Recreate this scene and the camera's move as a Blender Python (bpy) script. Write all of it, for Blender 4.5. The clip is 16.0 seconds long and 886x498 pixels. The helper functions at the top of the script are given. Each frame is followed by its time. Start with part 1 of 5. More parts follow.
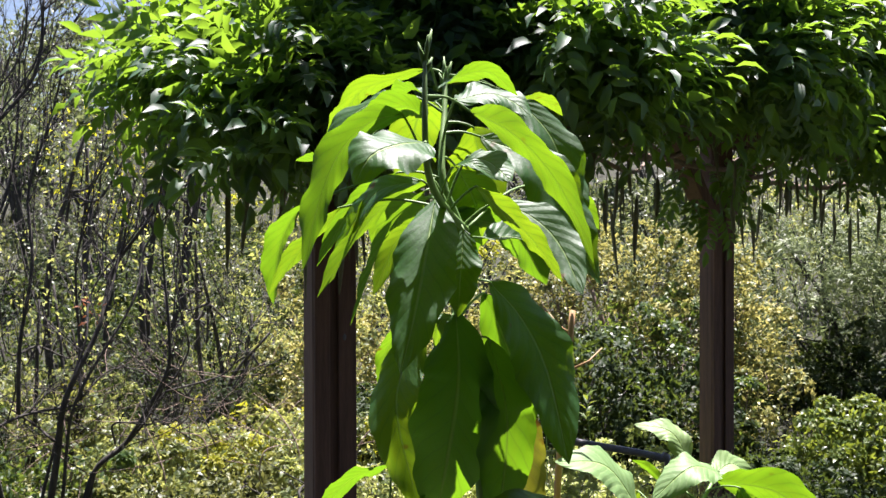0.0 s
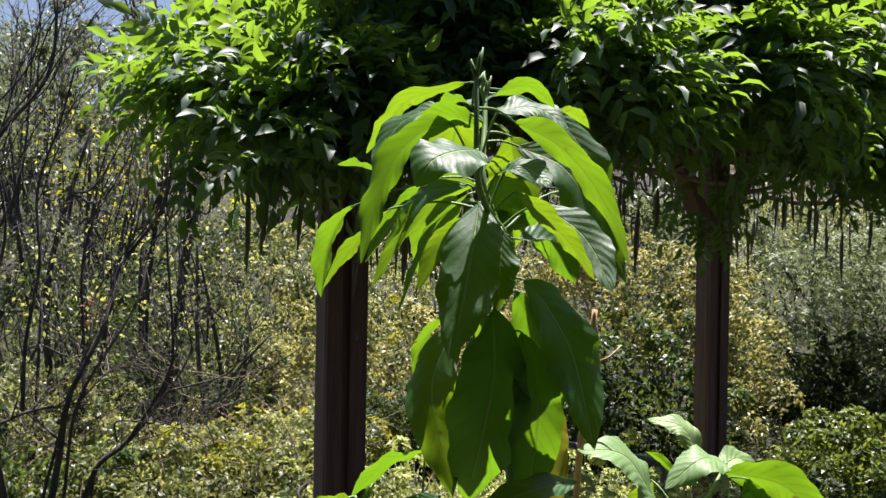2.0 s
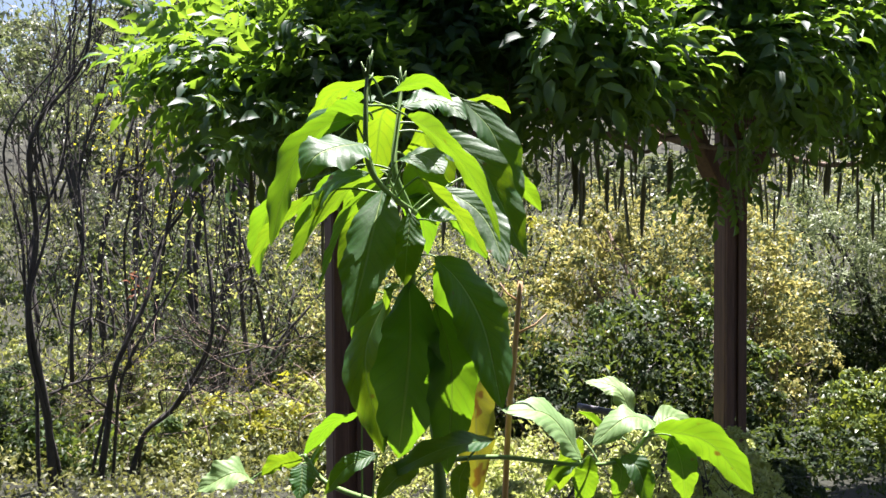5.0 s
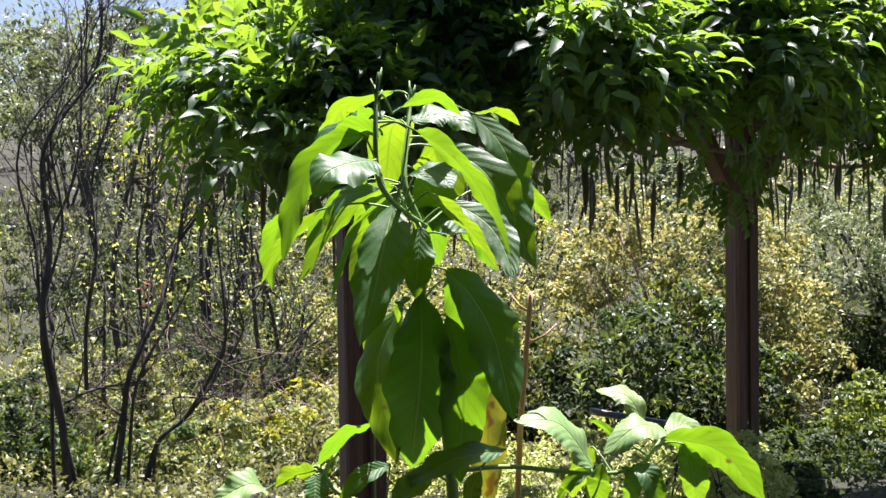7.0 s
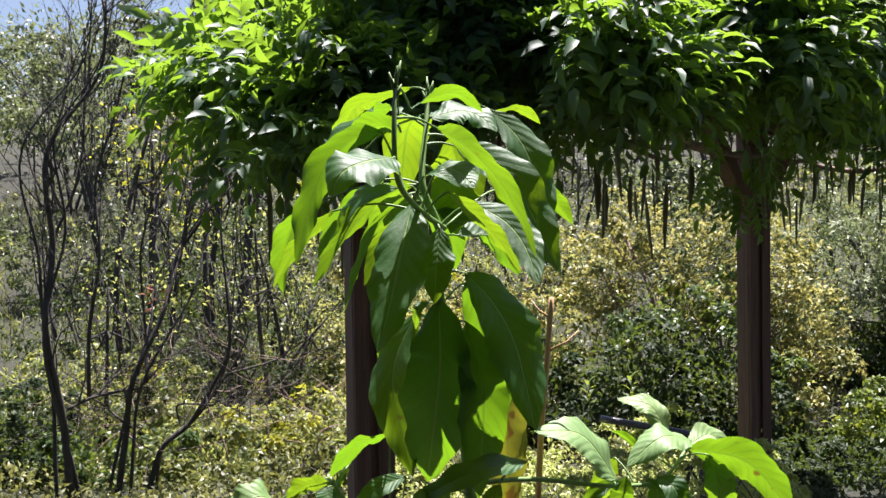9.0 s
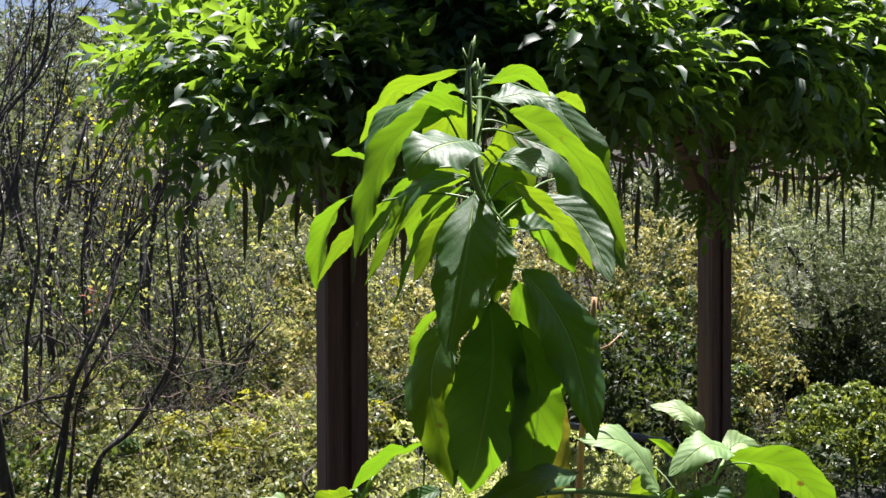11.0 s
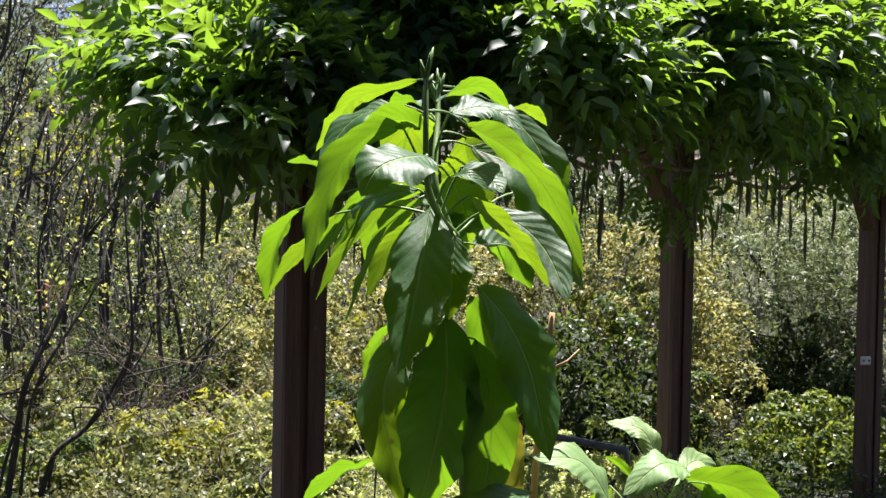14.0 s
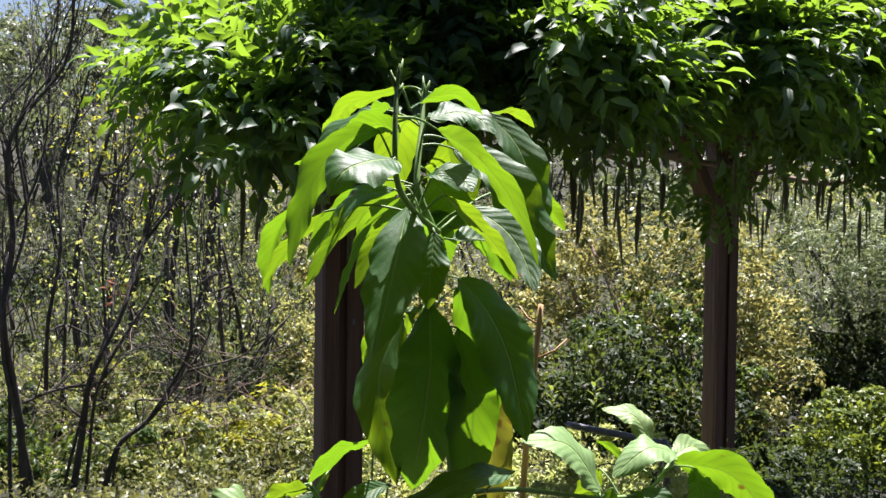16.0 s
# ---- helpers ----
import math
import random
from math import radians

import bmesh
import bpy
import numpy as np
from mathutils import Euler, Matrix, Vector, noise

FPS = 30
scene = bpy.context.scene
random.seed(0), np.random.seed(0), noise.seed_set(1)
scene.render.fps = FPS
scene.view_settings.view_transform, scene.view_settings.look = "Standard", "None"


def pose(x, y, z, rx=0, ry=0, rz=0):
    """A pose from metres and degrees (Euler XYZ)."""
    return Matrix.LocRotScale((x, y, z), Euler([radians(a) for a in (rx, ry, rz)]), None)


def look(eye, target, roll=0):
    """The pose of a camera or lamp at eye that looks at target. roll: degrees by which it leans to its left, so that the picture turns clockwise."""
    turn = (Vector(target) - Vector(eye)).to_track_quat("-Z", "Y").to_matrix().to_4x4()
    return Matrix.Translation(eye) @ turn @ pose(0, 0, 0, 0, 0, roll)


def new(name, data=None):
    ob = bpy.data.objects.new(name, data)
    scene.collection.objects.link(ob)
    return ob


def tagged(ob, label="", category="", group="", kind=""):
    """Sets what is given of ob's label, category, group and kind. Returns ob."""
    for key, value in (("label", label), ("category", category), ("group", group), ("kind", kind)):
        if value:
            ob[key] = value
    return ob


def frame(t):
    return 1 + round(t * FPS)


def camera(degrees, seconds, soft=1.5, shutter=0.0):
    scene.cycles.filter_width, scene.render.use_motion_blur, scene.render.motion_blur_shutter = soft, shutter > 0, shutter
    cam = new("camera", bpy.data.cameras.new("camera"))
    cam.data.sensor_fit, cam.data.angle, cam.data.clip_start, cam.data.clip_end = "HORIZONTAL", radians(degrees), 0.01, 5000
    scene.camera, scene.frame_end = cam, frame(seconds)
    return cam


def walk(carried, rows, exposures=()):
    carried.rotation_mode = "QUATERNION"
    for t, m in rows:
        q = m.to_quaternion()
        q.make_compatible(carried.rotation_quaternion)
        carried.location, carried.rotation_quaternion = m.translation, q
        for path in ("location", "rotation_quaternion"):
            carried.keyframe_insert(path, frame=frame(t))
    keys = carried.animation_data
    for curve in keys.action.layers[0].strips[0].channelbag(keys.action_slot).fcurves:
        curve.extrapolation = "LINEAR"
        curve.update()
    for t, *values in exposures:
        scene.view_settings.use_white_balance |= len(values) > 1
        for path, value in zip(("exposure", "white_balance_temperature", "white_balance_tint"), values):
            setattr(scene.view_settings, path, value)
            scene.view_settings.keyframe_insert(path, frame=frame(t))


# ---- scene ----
cam = camera(42.0, 16.0)
PATH = [
    (0, (0.048, 0.259, 1.606), (0.018, 2.259, 1.584), -0.1),
    (0.5, (0.044, 0.257, 1.609), (0.013, 2.257, 1.587), 0.0),
    (1, (0.007, 0.23, 1.62), (-0.018, 2.23, 1.6), 0.0),
    (1.5, (-0.049, 0.202, 1.595), (-0.061, 2.201, 1.579), 0.1),
    (2, (-0.021, 0.132, 1.593), (-0.032, 2.132, 1.587), 1.0),
    (2.5, (0.057, 0.041, 1.585), (0.013, 2.041, 1.579), 1.5),
    (3, (0.147, -0.002, 1.588), (0.087, 1.997, 1.563), 1.4),
    (3.5, (0.18, -0.014, 1.598), (0.086, 1.983, 1.553), 1.0),
    (6, (0.214, -0.042, 1.625), (0.085, 1.952, 1.559), -0.6),
    (6.5, (0.213, -0.051, 1.63), (0.074, 1.943, 1.566), -0.7),
    (7, (0.213, -0.042, 1.633), (0.069, 1.952, 1.573), -0.8),
    (7.5, (0.213, -0.028, 1.636), (0.064, 1.966, 1.579), -0.9),
    (8, (0.217, 0.001, 1.63), (0.068, 1.995, 1.573), -0.8),
    (8.2, (0.216, 0.01, 1.629), (0.065, 2.003, 1.573), -0.8),
    (10.3, (0.075, 0.092, 1.624), (-0.029, 2.089, 1.581), -0.2),
    (10.5, (0.057, 0.108, 1.637), (-0.021, 2.106, 1.594), -0.2),
    (11, (-0.013, 0.156, 1.609), (-0.027, 2.156, 1.568), -0.1),
    (11.5, (-0.046, 0.192, 1.616), (-0.035, 2.192, 1.574), 0.4),
    (12, (-0.047, 0.189, 1.618), (-0.007, 2.188, 1.577), 1.0),
    (12.5, (-0.058, 0.2, 1.616), (-0.019, 2.199, 1.573), 1.1),
    (13, (-0.067, 0.215, 1.618), (-0.018, 2.214, 1.577), 1.1),
    (13.5, (-0.05, 0.22, 1.624), (0.004, 2.218, 1.582), 1.1),
    (14, (0.001, 0.193, 1.63), (0.047, 2.192, 1.587), 1.1),
    (14.5, (0.057, 0.152, 1.623), (0.066, 2.151, 1.58), 1.1),
    (15, (0.114, 0.099, 1.622), (0.049, 2.097, 1.574), 1.1),
    (15.5, (0.13, 0.087, 1.621), (0.053, 2.085, 1.573), 1.0),
    (16, (0.128, 0.072, 1.631), (0.051, 2.07, 1.582), 0.8),
]
walk(cam, [(t, look(eye, target, roll)) for t, eye, target, roll in PATH], [(0, 2.06, 6150, 22), (0.5, 2.03, 6150, 22), (1.5, 1.9, 6150, 22), (2, 1.64, 6150, 22), (2.5, 1.64, 6150, 22), (3, 1.84, 6150, 22), (3.5, 2.02, 6150, 22), (6, 2.22, 6150, 22), (7, 2.20, 6150, 22), (7.5, 2.02, 6150, 22), (8.2, 1.96, 6150, 22), (10.5, 1.88, 6150, 22), (11, 1.79, 6150, 22), (12.5, 1.86, 6150, 22), (14.5, 1.87, 6150, 22), (15.5, 1.86, 6150, 22), (16, 1.92, 6150, 22)])

# ---- sky, sun, exposure ----
world = bpy.data.worlds.new("world")
scene.world = world
world.use_nodes = True
wn, wl = world.node_tree.nodes, world.node_tree.links
sky = wn.new("ShaderNodeTexSky")
sky.sky_type = "NISHITA"
sky.sun_disc = False
sky.dust_density = 1.6
SUN_DIR = Vector((0.12, 0.28, 1.0)).normalized()
sky.sun_elevation = math.asin(SUN_DIR.z)
sky.sun_rotation = math.atan2(SUN_DIR.x, SUN_DIR.y)
wl.new(sky.outputs["Color"], wn["Background"].inputs["Color"])
wn["Background"].inputs["Strength"].default_value = 0.037
sun = new("sun", bpy.data.lights.new("sun", "SUN"))
sun.data.energy, sun.data.angle, sun.data.color = 5.0, radians(0.53), (1.0, 0.95, 0.86)
sun.matrix_world = look(SUN_DIR * 40, (0, 0, 0))

# ---- materials ----


def nodes_of(name):
    m = bpy.data.materials.new(name)
    m.use_nodes = True
    m.node_tree.nodes.clear()
    return m, m.node_tree.nodes, m.node_tree.links


def mth(n, l, op, a, b=None, c=None):
    node = n.new("ShaderNodeMath")
    node.operation = op
    for k, v in enumerate((a, b, c)):
        if v is None:
            continue
        if isinstance(v, (int, float)):
            node.inputs[k].default_value = v
        else:
            l.new(v, node.inputs[k])
    return node.outputs[0]


def mix(n, l, fac, a, b, blend="MIX"):
    node = n.new("ShaderNodeMix")
    node.data_type, node.blend_type = "RGBA", blend
    for k, v in ((0, fac), (6, a), (7, b)):
        if isinstance(v, (int, float)):
            node.inputs[k].default_value = v
        elif isinstance(v, tuple):
            node.inputs[k].default_value = (*v, 1)
        else:
            l.new(v, node.inputs[k])
    return node.outputs[2]


def ramp(n, l, fac, *stops):
    node = n.new("ShaderNodeValToRGB")
    while len(node.color_ramp.elements) < len(stops):
        node.color_ramp.elements.new(0.5)
    for e, (p, c) in zip(node.color_ramp.elements, stops):
        e.position, e.color = p, (*c, 1)
    l.new(fac, node.inputs[0])
    return node.outputs[0]


def noise_tex(n, l, vec, scale, detail=3.0, rough=0.55):
    node = n.new("ShaderNodeTexNoise")
    node.inputs["Scale"].default_value, node.inputs["Detail"].default_value = scale, detail
    node.inputs["Roughness"].default_value = rough
    if vec is not None:
        l.new(vec, node.inputs["Vector"])
    return node.outputs["Fac"]


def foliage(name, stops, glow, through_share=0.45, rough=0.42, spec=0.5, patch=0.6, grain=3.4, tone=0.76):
    """Leaves of many shades: colour by leaf, broad patches, light that passes through the blade."""
    m, n, l = nodes_of(name)
    geo, obj = n.new("ShaderNodeNewGeometry"), n.new("ShaderNodeObjectInfo")
    by_leaf = mth(n, l, "FRACT", mth(n, l, "ADD", geo.outputs["Random Per Island"], obj.outputs["Random"]))
    broad = noise_tex(n, l, geo.outputs["Position"], grain, 3)
    fine = noise_tex(n, l, geo.outputs["Position"], 60, 2)
    pick = mth(n, l, "ADD", mth(n, l, "MULTIPLY", by_leaf, 1 - patch * 0.5), mth(n, l, "MULTIPLY", mth(n, l, "SUBTRACT", broad, 0.35), patch))
    col = ramp(n, l, pick, *stops)
    col = mix(n, l, mth(n, l, "MULTIPLY", fine, 0.35), col, (0.02, 0.035, 0.01), "MIX")
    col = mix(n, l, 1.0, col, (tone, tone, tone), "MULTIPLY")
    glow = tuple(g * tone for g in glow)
    p, t, o, x = n.new("ShaderNodeBsdfPrincipled"), n.new("ShaderNodeBsdfTranslucent"), n.new("ShaderNodeOutputMaterial"), n.new("ShaderNodeMixShader")
    l.new(col, p.inputs["Base Color"])
    p.inputs["Roughness"].default_value = rough
    p.inputs["Specular IOR Level"].default_value = spec
    lit = mix(n, l, 0.6, col, glow)
    l.new(lit, t.inputs["Color"])
    x.inputs[0].default_value = through_share
    l.new(p.outputs[0], x.inputs[1]), l.new(t.outputs[0], x.inputs[2]), l.new(x.outputs[0], o.inputs[0])
    return m


def blade_material(name, dark, light, glow, old=0.0, gloss=0.49):
    """Large veined leaf: a pale midrib, curved side veins, mottling, a few brown specks."""
    m, n, l = nodes_of(name)
    uv, obj = n.new("ShaderNodeTexCoord"), n.new("ShaderNodeObjectInfo")
    sep = n.new("ShaderNodeSeparateXYZ")
    l.new(uv.outputs["UV"], sep.inputs[0])
    across = mth(n, l, "ABSOLUTE", mth(n, l, "SUBTRACT", sep.outputs[0], 0.5))
    along = sep.outputs[1]
    wob = mth(n, l, "MULTIPLY", noise_tex(n, l, uv.outputs["UV"], 4, 2), 0.6)
    stripe = mth(n, l, "FRACT", mth(n, l, "ADD", mth(n, l, "SUBTRACT", mth(n, l, "MULTIPLY", along, 10.0), mth(n, l, "MULTIPLY", across, 4.2)), wob))
    tri = mth(n, l, "ABSOLUTE", mth(n, l, "SUBTRACT", stripe, 0.5))
    vein = mth(n, l, "MULTIPLY", mth(n, l, "SUBTRACT", 0.075, tri), 13.0)
    vein.node.use_clamp = True
    rib = mth(n, l, "MULTIPLY", mth(n, l, "SUBTRACT", 0.03, across), 45.0)
    rib.node.use_clamp = True
    mottle = noise_tex(n, l, uv.outputs["UV"], 7, 4)
    fine = noise_tex(n, l, uv.outputs["Object"], 160, 3)
    base = mix(n, l, mottle, dark, light)
    base = mix(n, l, mth(n, l, "MULTIPLY", obj.outputs["Random"], 0.4), base, (light[0] * 1.2, light[1] * 1.05, light[2]))
    base = mix(n, l, mth(n, l, "MULTIPLY", vein, 0.34), base, (light[0] * 2.2, light[1] * 1.8, light[2] * 2))
    base = mix(n, l, mth(n, l, "MULTIPLY", rib, 0.7), base, (0.22, 0.32, 0.08))
    spots = mth(n, l, "MULTIPLY", mth(n, l, "SUBTRACT", noise_tex(n, l, uv.outputs["Object"], 38, 1), 0.73 - old * 0.15), 14.0)
    spots.node.use_clamp = True
    base = mix(n, l, mth(n, l, "MULTIPLY", spots, 0.8), base, (0.14, 0.06, 0.02))
    tint = mix(n, l, obj.outputs["Random"], (glow[0] * 0.8, glow[1] * 0.86, glow[2]), (glow[0] * 1.28, glow[1] * 0.94, glow[2]))
    through_col = mix(n, l, mth(n, l, "MULTIPLY", mottle, 0.75), tint, (glow[0] * 0.5, glow[1] * 0.78, glow[2]))
    through_col = mix(n, l, mth(n, l, "MULTIPLY", mth(n, l, "MAXIMUM", vein, rib), 0.8), through_col, (glow[0] * 0.5, glow[1] * 0.5, glow[2] * 2))
    through_col = mix(n, l, mth(n, l, "MULTIPLY", spots, 0.8), through_col, (0.2, 0.07, 0.01))
    bump = n.new("ShaderNodeBump")
    bump.inputs["Strength"].default_value, bump.inputs["Distance"].default_value = 0.8, 0.002
    swell = mth(n, l, "SUBTRACT", mth(n, l, "ADD", mth(n, l, "MULTIPLY", tri, 0.7), mth(n, l, "MULTIPLY", fine, 0.25)), mth(n, l, "MULTIPLY", rib, 0.8))
    l.new(swell, bump.inputs["Height"])
    p, t, o, x = n.new("ShaderNodeBsdfPrincipled"), n.new("ShaderNodeBsdfTranslucent"), n.new("ShaderNodeOutputMaterial"), n.new("ShaderNodeMixShader")
    l.new(base, p.inputs["Base Color"]), l.new(bump.outputs[0], p.inputs["Normal"])
    l.new(mth(n, l, "ADD", mth(n, l, "MULTIPLY", fine, 0.14), gloss), p.inputs["Roughness"])
    p.inputs["Specular IOR Level"].default_value = 0.42
    l.new(through_col, t.inputs["Color"])
    x.inputs[0].default_value = 0.215
    l.new(p.outputs[0], x.inputs[1]), l.new(t.outputs[0], x.inputs[2]), l.new(x.outputs[0], o.inputs[0])
    return m


def rough_solid(name, dark, light, scale=(8, 8, 1.2), rough=0.8, bump_m=0.004, metal=0.0):
    """Wood, bark, soil and such: streaked by a stretched noise, with fine grain and relief."""
    m, n, l = nodes_of(name)
    tc, mp, obj = n.new("ShaderNodeTexCoord"), n.new("ShaderNodeMapping"), n.new("ShaderNodeObjectInfo")
    l.new(tc.outputs["Object"], mp.inputs[0])
    mp.inputs["Scale"].default_value = scale
    big, fine = noise_tex(n, l, mp.outputs[0], 3, 5, 0.65), noise_tex(n, l, mp.outputs[0], 22, 4, 0.7)
    f = mth(n, l, "ADD", mth(n, l, "MULTIPLY", big, 0.75), mth(n, l, "MULTIPLY", fine, 0.35))
    col = ramp(n, l, f, (0.32, dark), (0.72, light))
    col = mix(n, l, mth(n, l, "MULTIPLY", obj.outputs["Random"], 0.25), col, dark)
    b = n.new("ShaderNodeBump")
    b.inputs["Strength"].default_value, b.inputs["Distance"].default_value = 0.7, bump_m
    l.new(f, b.inputs["Height"])
    p, o = n.new("ShaderNodeBsdfPrincipled"), n.new("ShaderNodeOutputMaterial")
    l.new(col, p.inputs["Base Color"]), l.new(b.outputs[0], p.inputs["Normal"])
    p.inputs["Roughness"].default_value, p.inputs["Metallic"].default_value = rough, metal
    l.new(p.outputs[0], o.inputs[0])
    return m


M_AVO = blade_material("avocado_blade", (0.004, 0.03, 0.004), (0.016, 0.078, 0.008), (0.44, 0.8, 0.011))
M_AVO_YOUNG = blade_material("avocado_young_blade", (0.1, 0.2, 0.06), (0.19, 0.3, 0.11), (0.5, 0.74, 0.03))
M_AVO_OLD = blade_material("avocado_old_blade", (0.12, 0.14, 0.02), (0.22, 0.21, 0.03), (0.52, 0.5, 0.02), 1.0)
M_STEM = rough_solid("green_stem", (0.08, 0.16, 0.04), (0.16, 0.27, 0.06), (20, 20, 4), 0.55, 0.001)
M_CANE = rough_solid("cane", (0.34, 0.19, 0.08), (0.56, 0.36, 0.18), (20, 20, 2), 0.6, 0.001)
M_POST = rough_solid("stained_timber", (0.05, 0.026, 0.017), (0.17, 0.092, 0.06), (14, 14, 1.0), 0.75, 0.003)
M_BARK = rough_solid("bark", (0.007, 0.006, 0.005), (0.075, 0.066, 0.055), (9, 9, 3), 0.9, 0.006)
M_VINEWOOD = rough_solid("vine_wood", (0.12, 0.08, 0.06), (0.32, 0.24, 0.19), (14, 14, 3), 0.9, 0.004)
M_PIPE = rough_solid("black_pipe", (0.06, 0.06, 0.066), (0.2, 0.2, 0.21), (6, 6, 6), 0.24, 0.0005)
M_PLATE = rough_solid("pale_plate", (0.5, 0.48, 0.42), (0.7, 0.68, 0.62), (6, 6, 6), 0.5, 0.0005)
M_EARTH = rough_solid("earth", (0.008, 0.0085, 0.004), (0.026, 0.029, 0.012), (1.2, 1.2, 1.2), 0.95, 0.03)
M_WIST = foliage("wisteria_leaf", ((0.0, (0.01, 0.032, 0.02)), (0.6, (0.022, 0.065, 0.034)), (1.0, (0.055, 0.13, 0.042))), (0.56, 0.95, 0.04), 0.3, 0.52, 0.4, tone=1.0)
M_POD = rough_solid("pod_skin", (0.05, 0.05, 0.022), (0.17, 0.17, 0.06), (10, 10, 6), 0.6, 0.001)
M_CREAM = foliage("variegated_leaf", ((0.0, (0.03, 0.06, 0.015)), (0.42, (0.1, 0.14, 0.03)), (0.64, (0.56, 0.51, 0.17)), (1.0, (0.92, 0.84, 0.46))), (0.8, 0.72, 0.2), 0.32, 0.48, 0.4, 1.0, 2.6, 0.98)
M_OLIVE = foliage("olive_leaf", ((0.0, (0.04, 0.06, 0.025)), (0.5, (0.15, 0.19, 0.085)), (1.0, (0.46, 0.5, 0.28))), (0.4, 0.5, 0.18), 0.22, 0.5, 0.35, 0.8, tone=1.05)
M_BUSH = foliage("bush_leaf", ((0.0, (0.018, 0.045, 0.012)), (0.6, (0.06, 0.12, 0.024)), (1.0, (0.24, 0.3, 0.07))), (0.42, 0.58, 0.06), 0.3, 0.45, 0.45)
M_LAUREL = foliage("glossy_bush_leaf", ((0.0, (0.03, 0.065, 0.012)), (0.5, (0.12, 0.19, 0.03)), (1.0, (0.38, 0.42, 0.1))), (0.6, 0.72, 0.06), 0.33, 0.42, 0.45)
# shade put into the leaf colour, for bushes meant to look shaded
M_SHADY = foliage("shade_toned_leaf", ((0.0, (0.014, 0.03, 0.01)), (0.6, (0.035, 0.065, 0.018)), (1.0, (0.1, 0.14, 0.04))), (0.3, 0.42, 0.05), 0.25, 0.55, 0.25)
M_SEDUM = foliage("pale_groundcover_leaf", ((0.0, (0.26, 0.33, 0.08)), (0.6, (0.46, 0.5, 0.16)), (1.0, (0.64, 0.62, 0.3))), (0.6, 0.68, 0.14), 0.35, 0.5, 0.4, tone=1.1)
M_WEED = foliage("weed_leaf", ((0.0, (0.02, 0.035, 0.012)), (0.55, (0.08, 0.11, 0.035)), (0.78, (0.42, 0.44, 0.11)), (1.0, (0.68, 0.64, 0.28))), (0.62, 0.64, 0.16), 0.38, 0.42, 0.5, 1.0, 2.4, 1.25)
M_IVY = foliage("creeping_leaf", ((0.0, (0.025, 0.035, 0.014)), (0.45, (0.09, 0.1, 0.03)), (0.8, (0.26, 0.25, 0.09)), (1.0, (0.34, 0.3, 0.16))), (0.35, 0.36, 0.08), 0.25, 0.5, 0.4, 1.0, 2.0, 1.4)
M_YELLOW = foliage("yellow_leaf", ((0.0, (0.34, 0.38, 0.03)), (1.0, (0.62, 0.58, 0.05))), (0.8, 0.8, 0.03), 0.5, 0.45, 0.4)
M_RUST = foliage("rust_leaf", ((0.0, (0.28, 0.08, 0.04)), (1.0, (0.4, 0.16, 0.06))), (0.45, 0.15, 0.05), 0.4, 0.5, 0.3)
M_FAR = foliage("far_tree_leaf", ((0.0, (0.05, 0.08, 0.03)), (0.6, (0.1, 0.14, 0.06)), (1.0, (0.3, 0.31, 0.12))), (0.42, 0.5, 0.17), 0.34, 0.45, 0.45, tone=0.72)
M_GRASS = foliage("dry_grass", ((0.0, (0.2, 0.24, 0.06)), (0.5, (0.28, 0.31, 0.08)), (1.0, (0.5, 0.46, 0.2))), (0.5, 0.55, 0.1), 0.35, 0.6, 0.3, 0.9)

# ---- builders ----


def np_mesh(name, verts, faces):
    """A mesh from arrays; faces all with the same number of corners."""
    verts, faces = np.asarray(verts, np.float32), np.asarray(faces, np.int32)
    me = bpy.data.meshes.new(name)
    me.vertices.add(len(verts))
    me.vertices.foreach_set("co", verts.ravel())
    k = faces.shape[1]
    me.loops.add(faces.size)
    me.loops.foreach_set("vertex_index", faces.ravel())
    me.polygons.add(len(faces))
    me.polygons.foreach_set("loop_start", np.arange(0, faces.size, k, dtype=np.int32))
    me.polygons.foreach_set("loop_total", np.full(len(faces), k, np.int32))
    me.update(calc_edges=True)
    return me


def piece(name, me, material, parent=None, label="", smooth=True):
    ob = new(name, me)
    if not me.materials:
        me.materials.append(material)
    if smooth:
        me.polygons.foreach_set("use_smooth", np.ones(len(me.polygons), bool))
    if parent is not None:
        ob.parent = parent
    if label:
        ob["label"] = label
    return ob


def part(name, bm, material, parent, label="", smooth=False):
    me = bpy.data.meshes.new(name)
    bm.to_mesh(me)
    bm.free()
    return piece(name, me, material, parent, label, smooth)


def thing(name, label, category, group="", kind="", at=(0, 0, 0)):
    ob = new(name)
    ob.location = at
    ob.empty_display_size = 0.1
    return tagged(ob, label, category, group, kind)


def unit(v):
    return v / np.maximum(np.linalg.norm(v, axis=-1, keepdims=True), 1e-9)


def smooth_path(pts, steps=5):
    """A Catmull-Rom line through the points."""
    p = np.asarray(pts, float)
    p = np.vstack([2 * p[0] - p[1], p, 2 * p[-1] - p[-2]])
    out = []
    for i in range(1, len(p) - 2):
        for t in np.arange(steps) / steps:
            a, b, c, d = p[i - 1 : i + 3]
            out.append(0.5 * (2 * b + (c - a) * t + (2 * a - 5 * b + 4 * c - d) * t * t + (3 * b - a - 3 * c + d) * t**3))
    return np.array(out + [p[-2]])


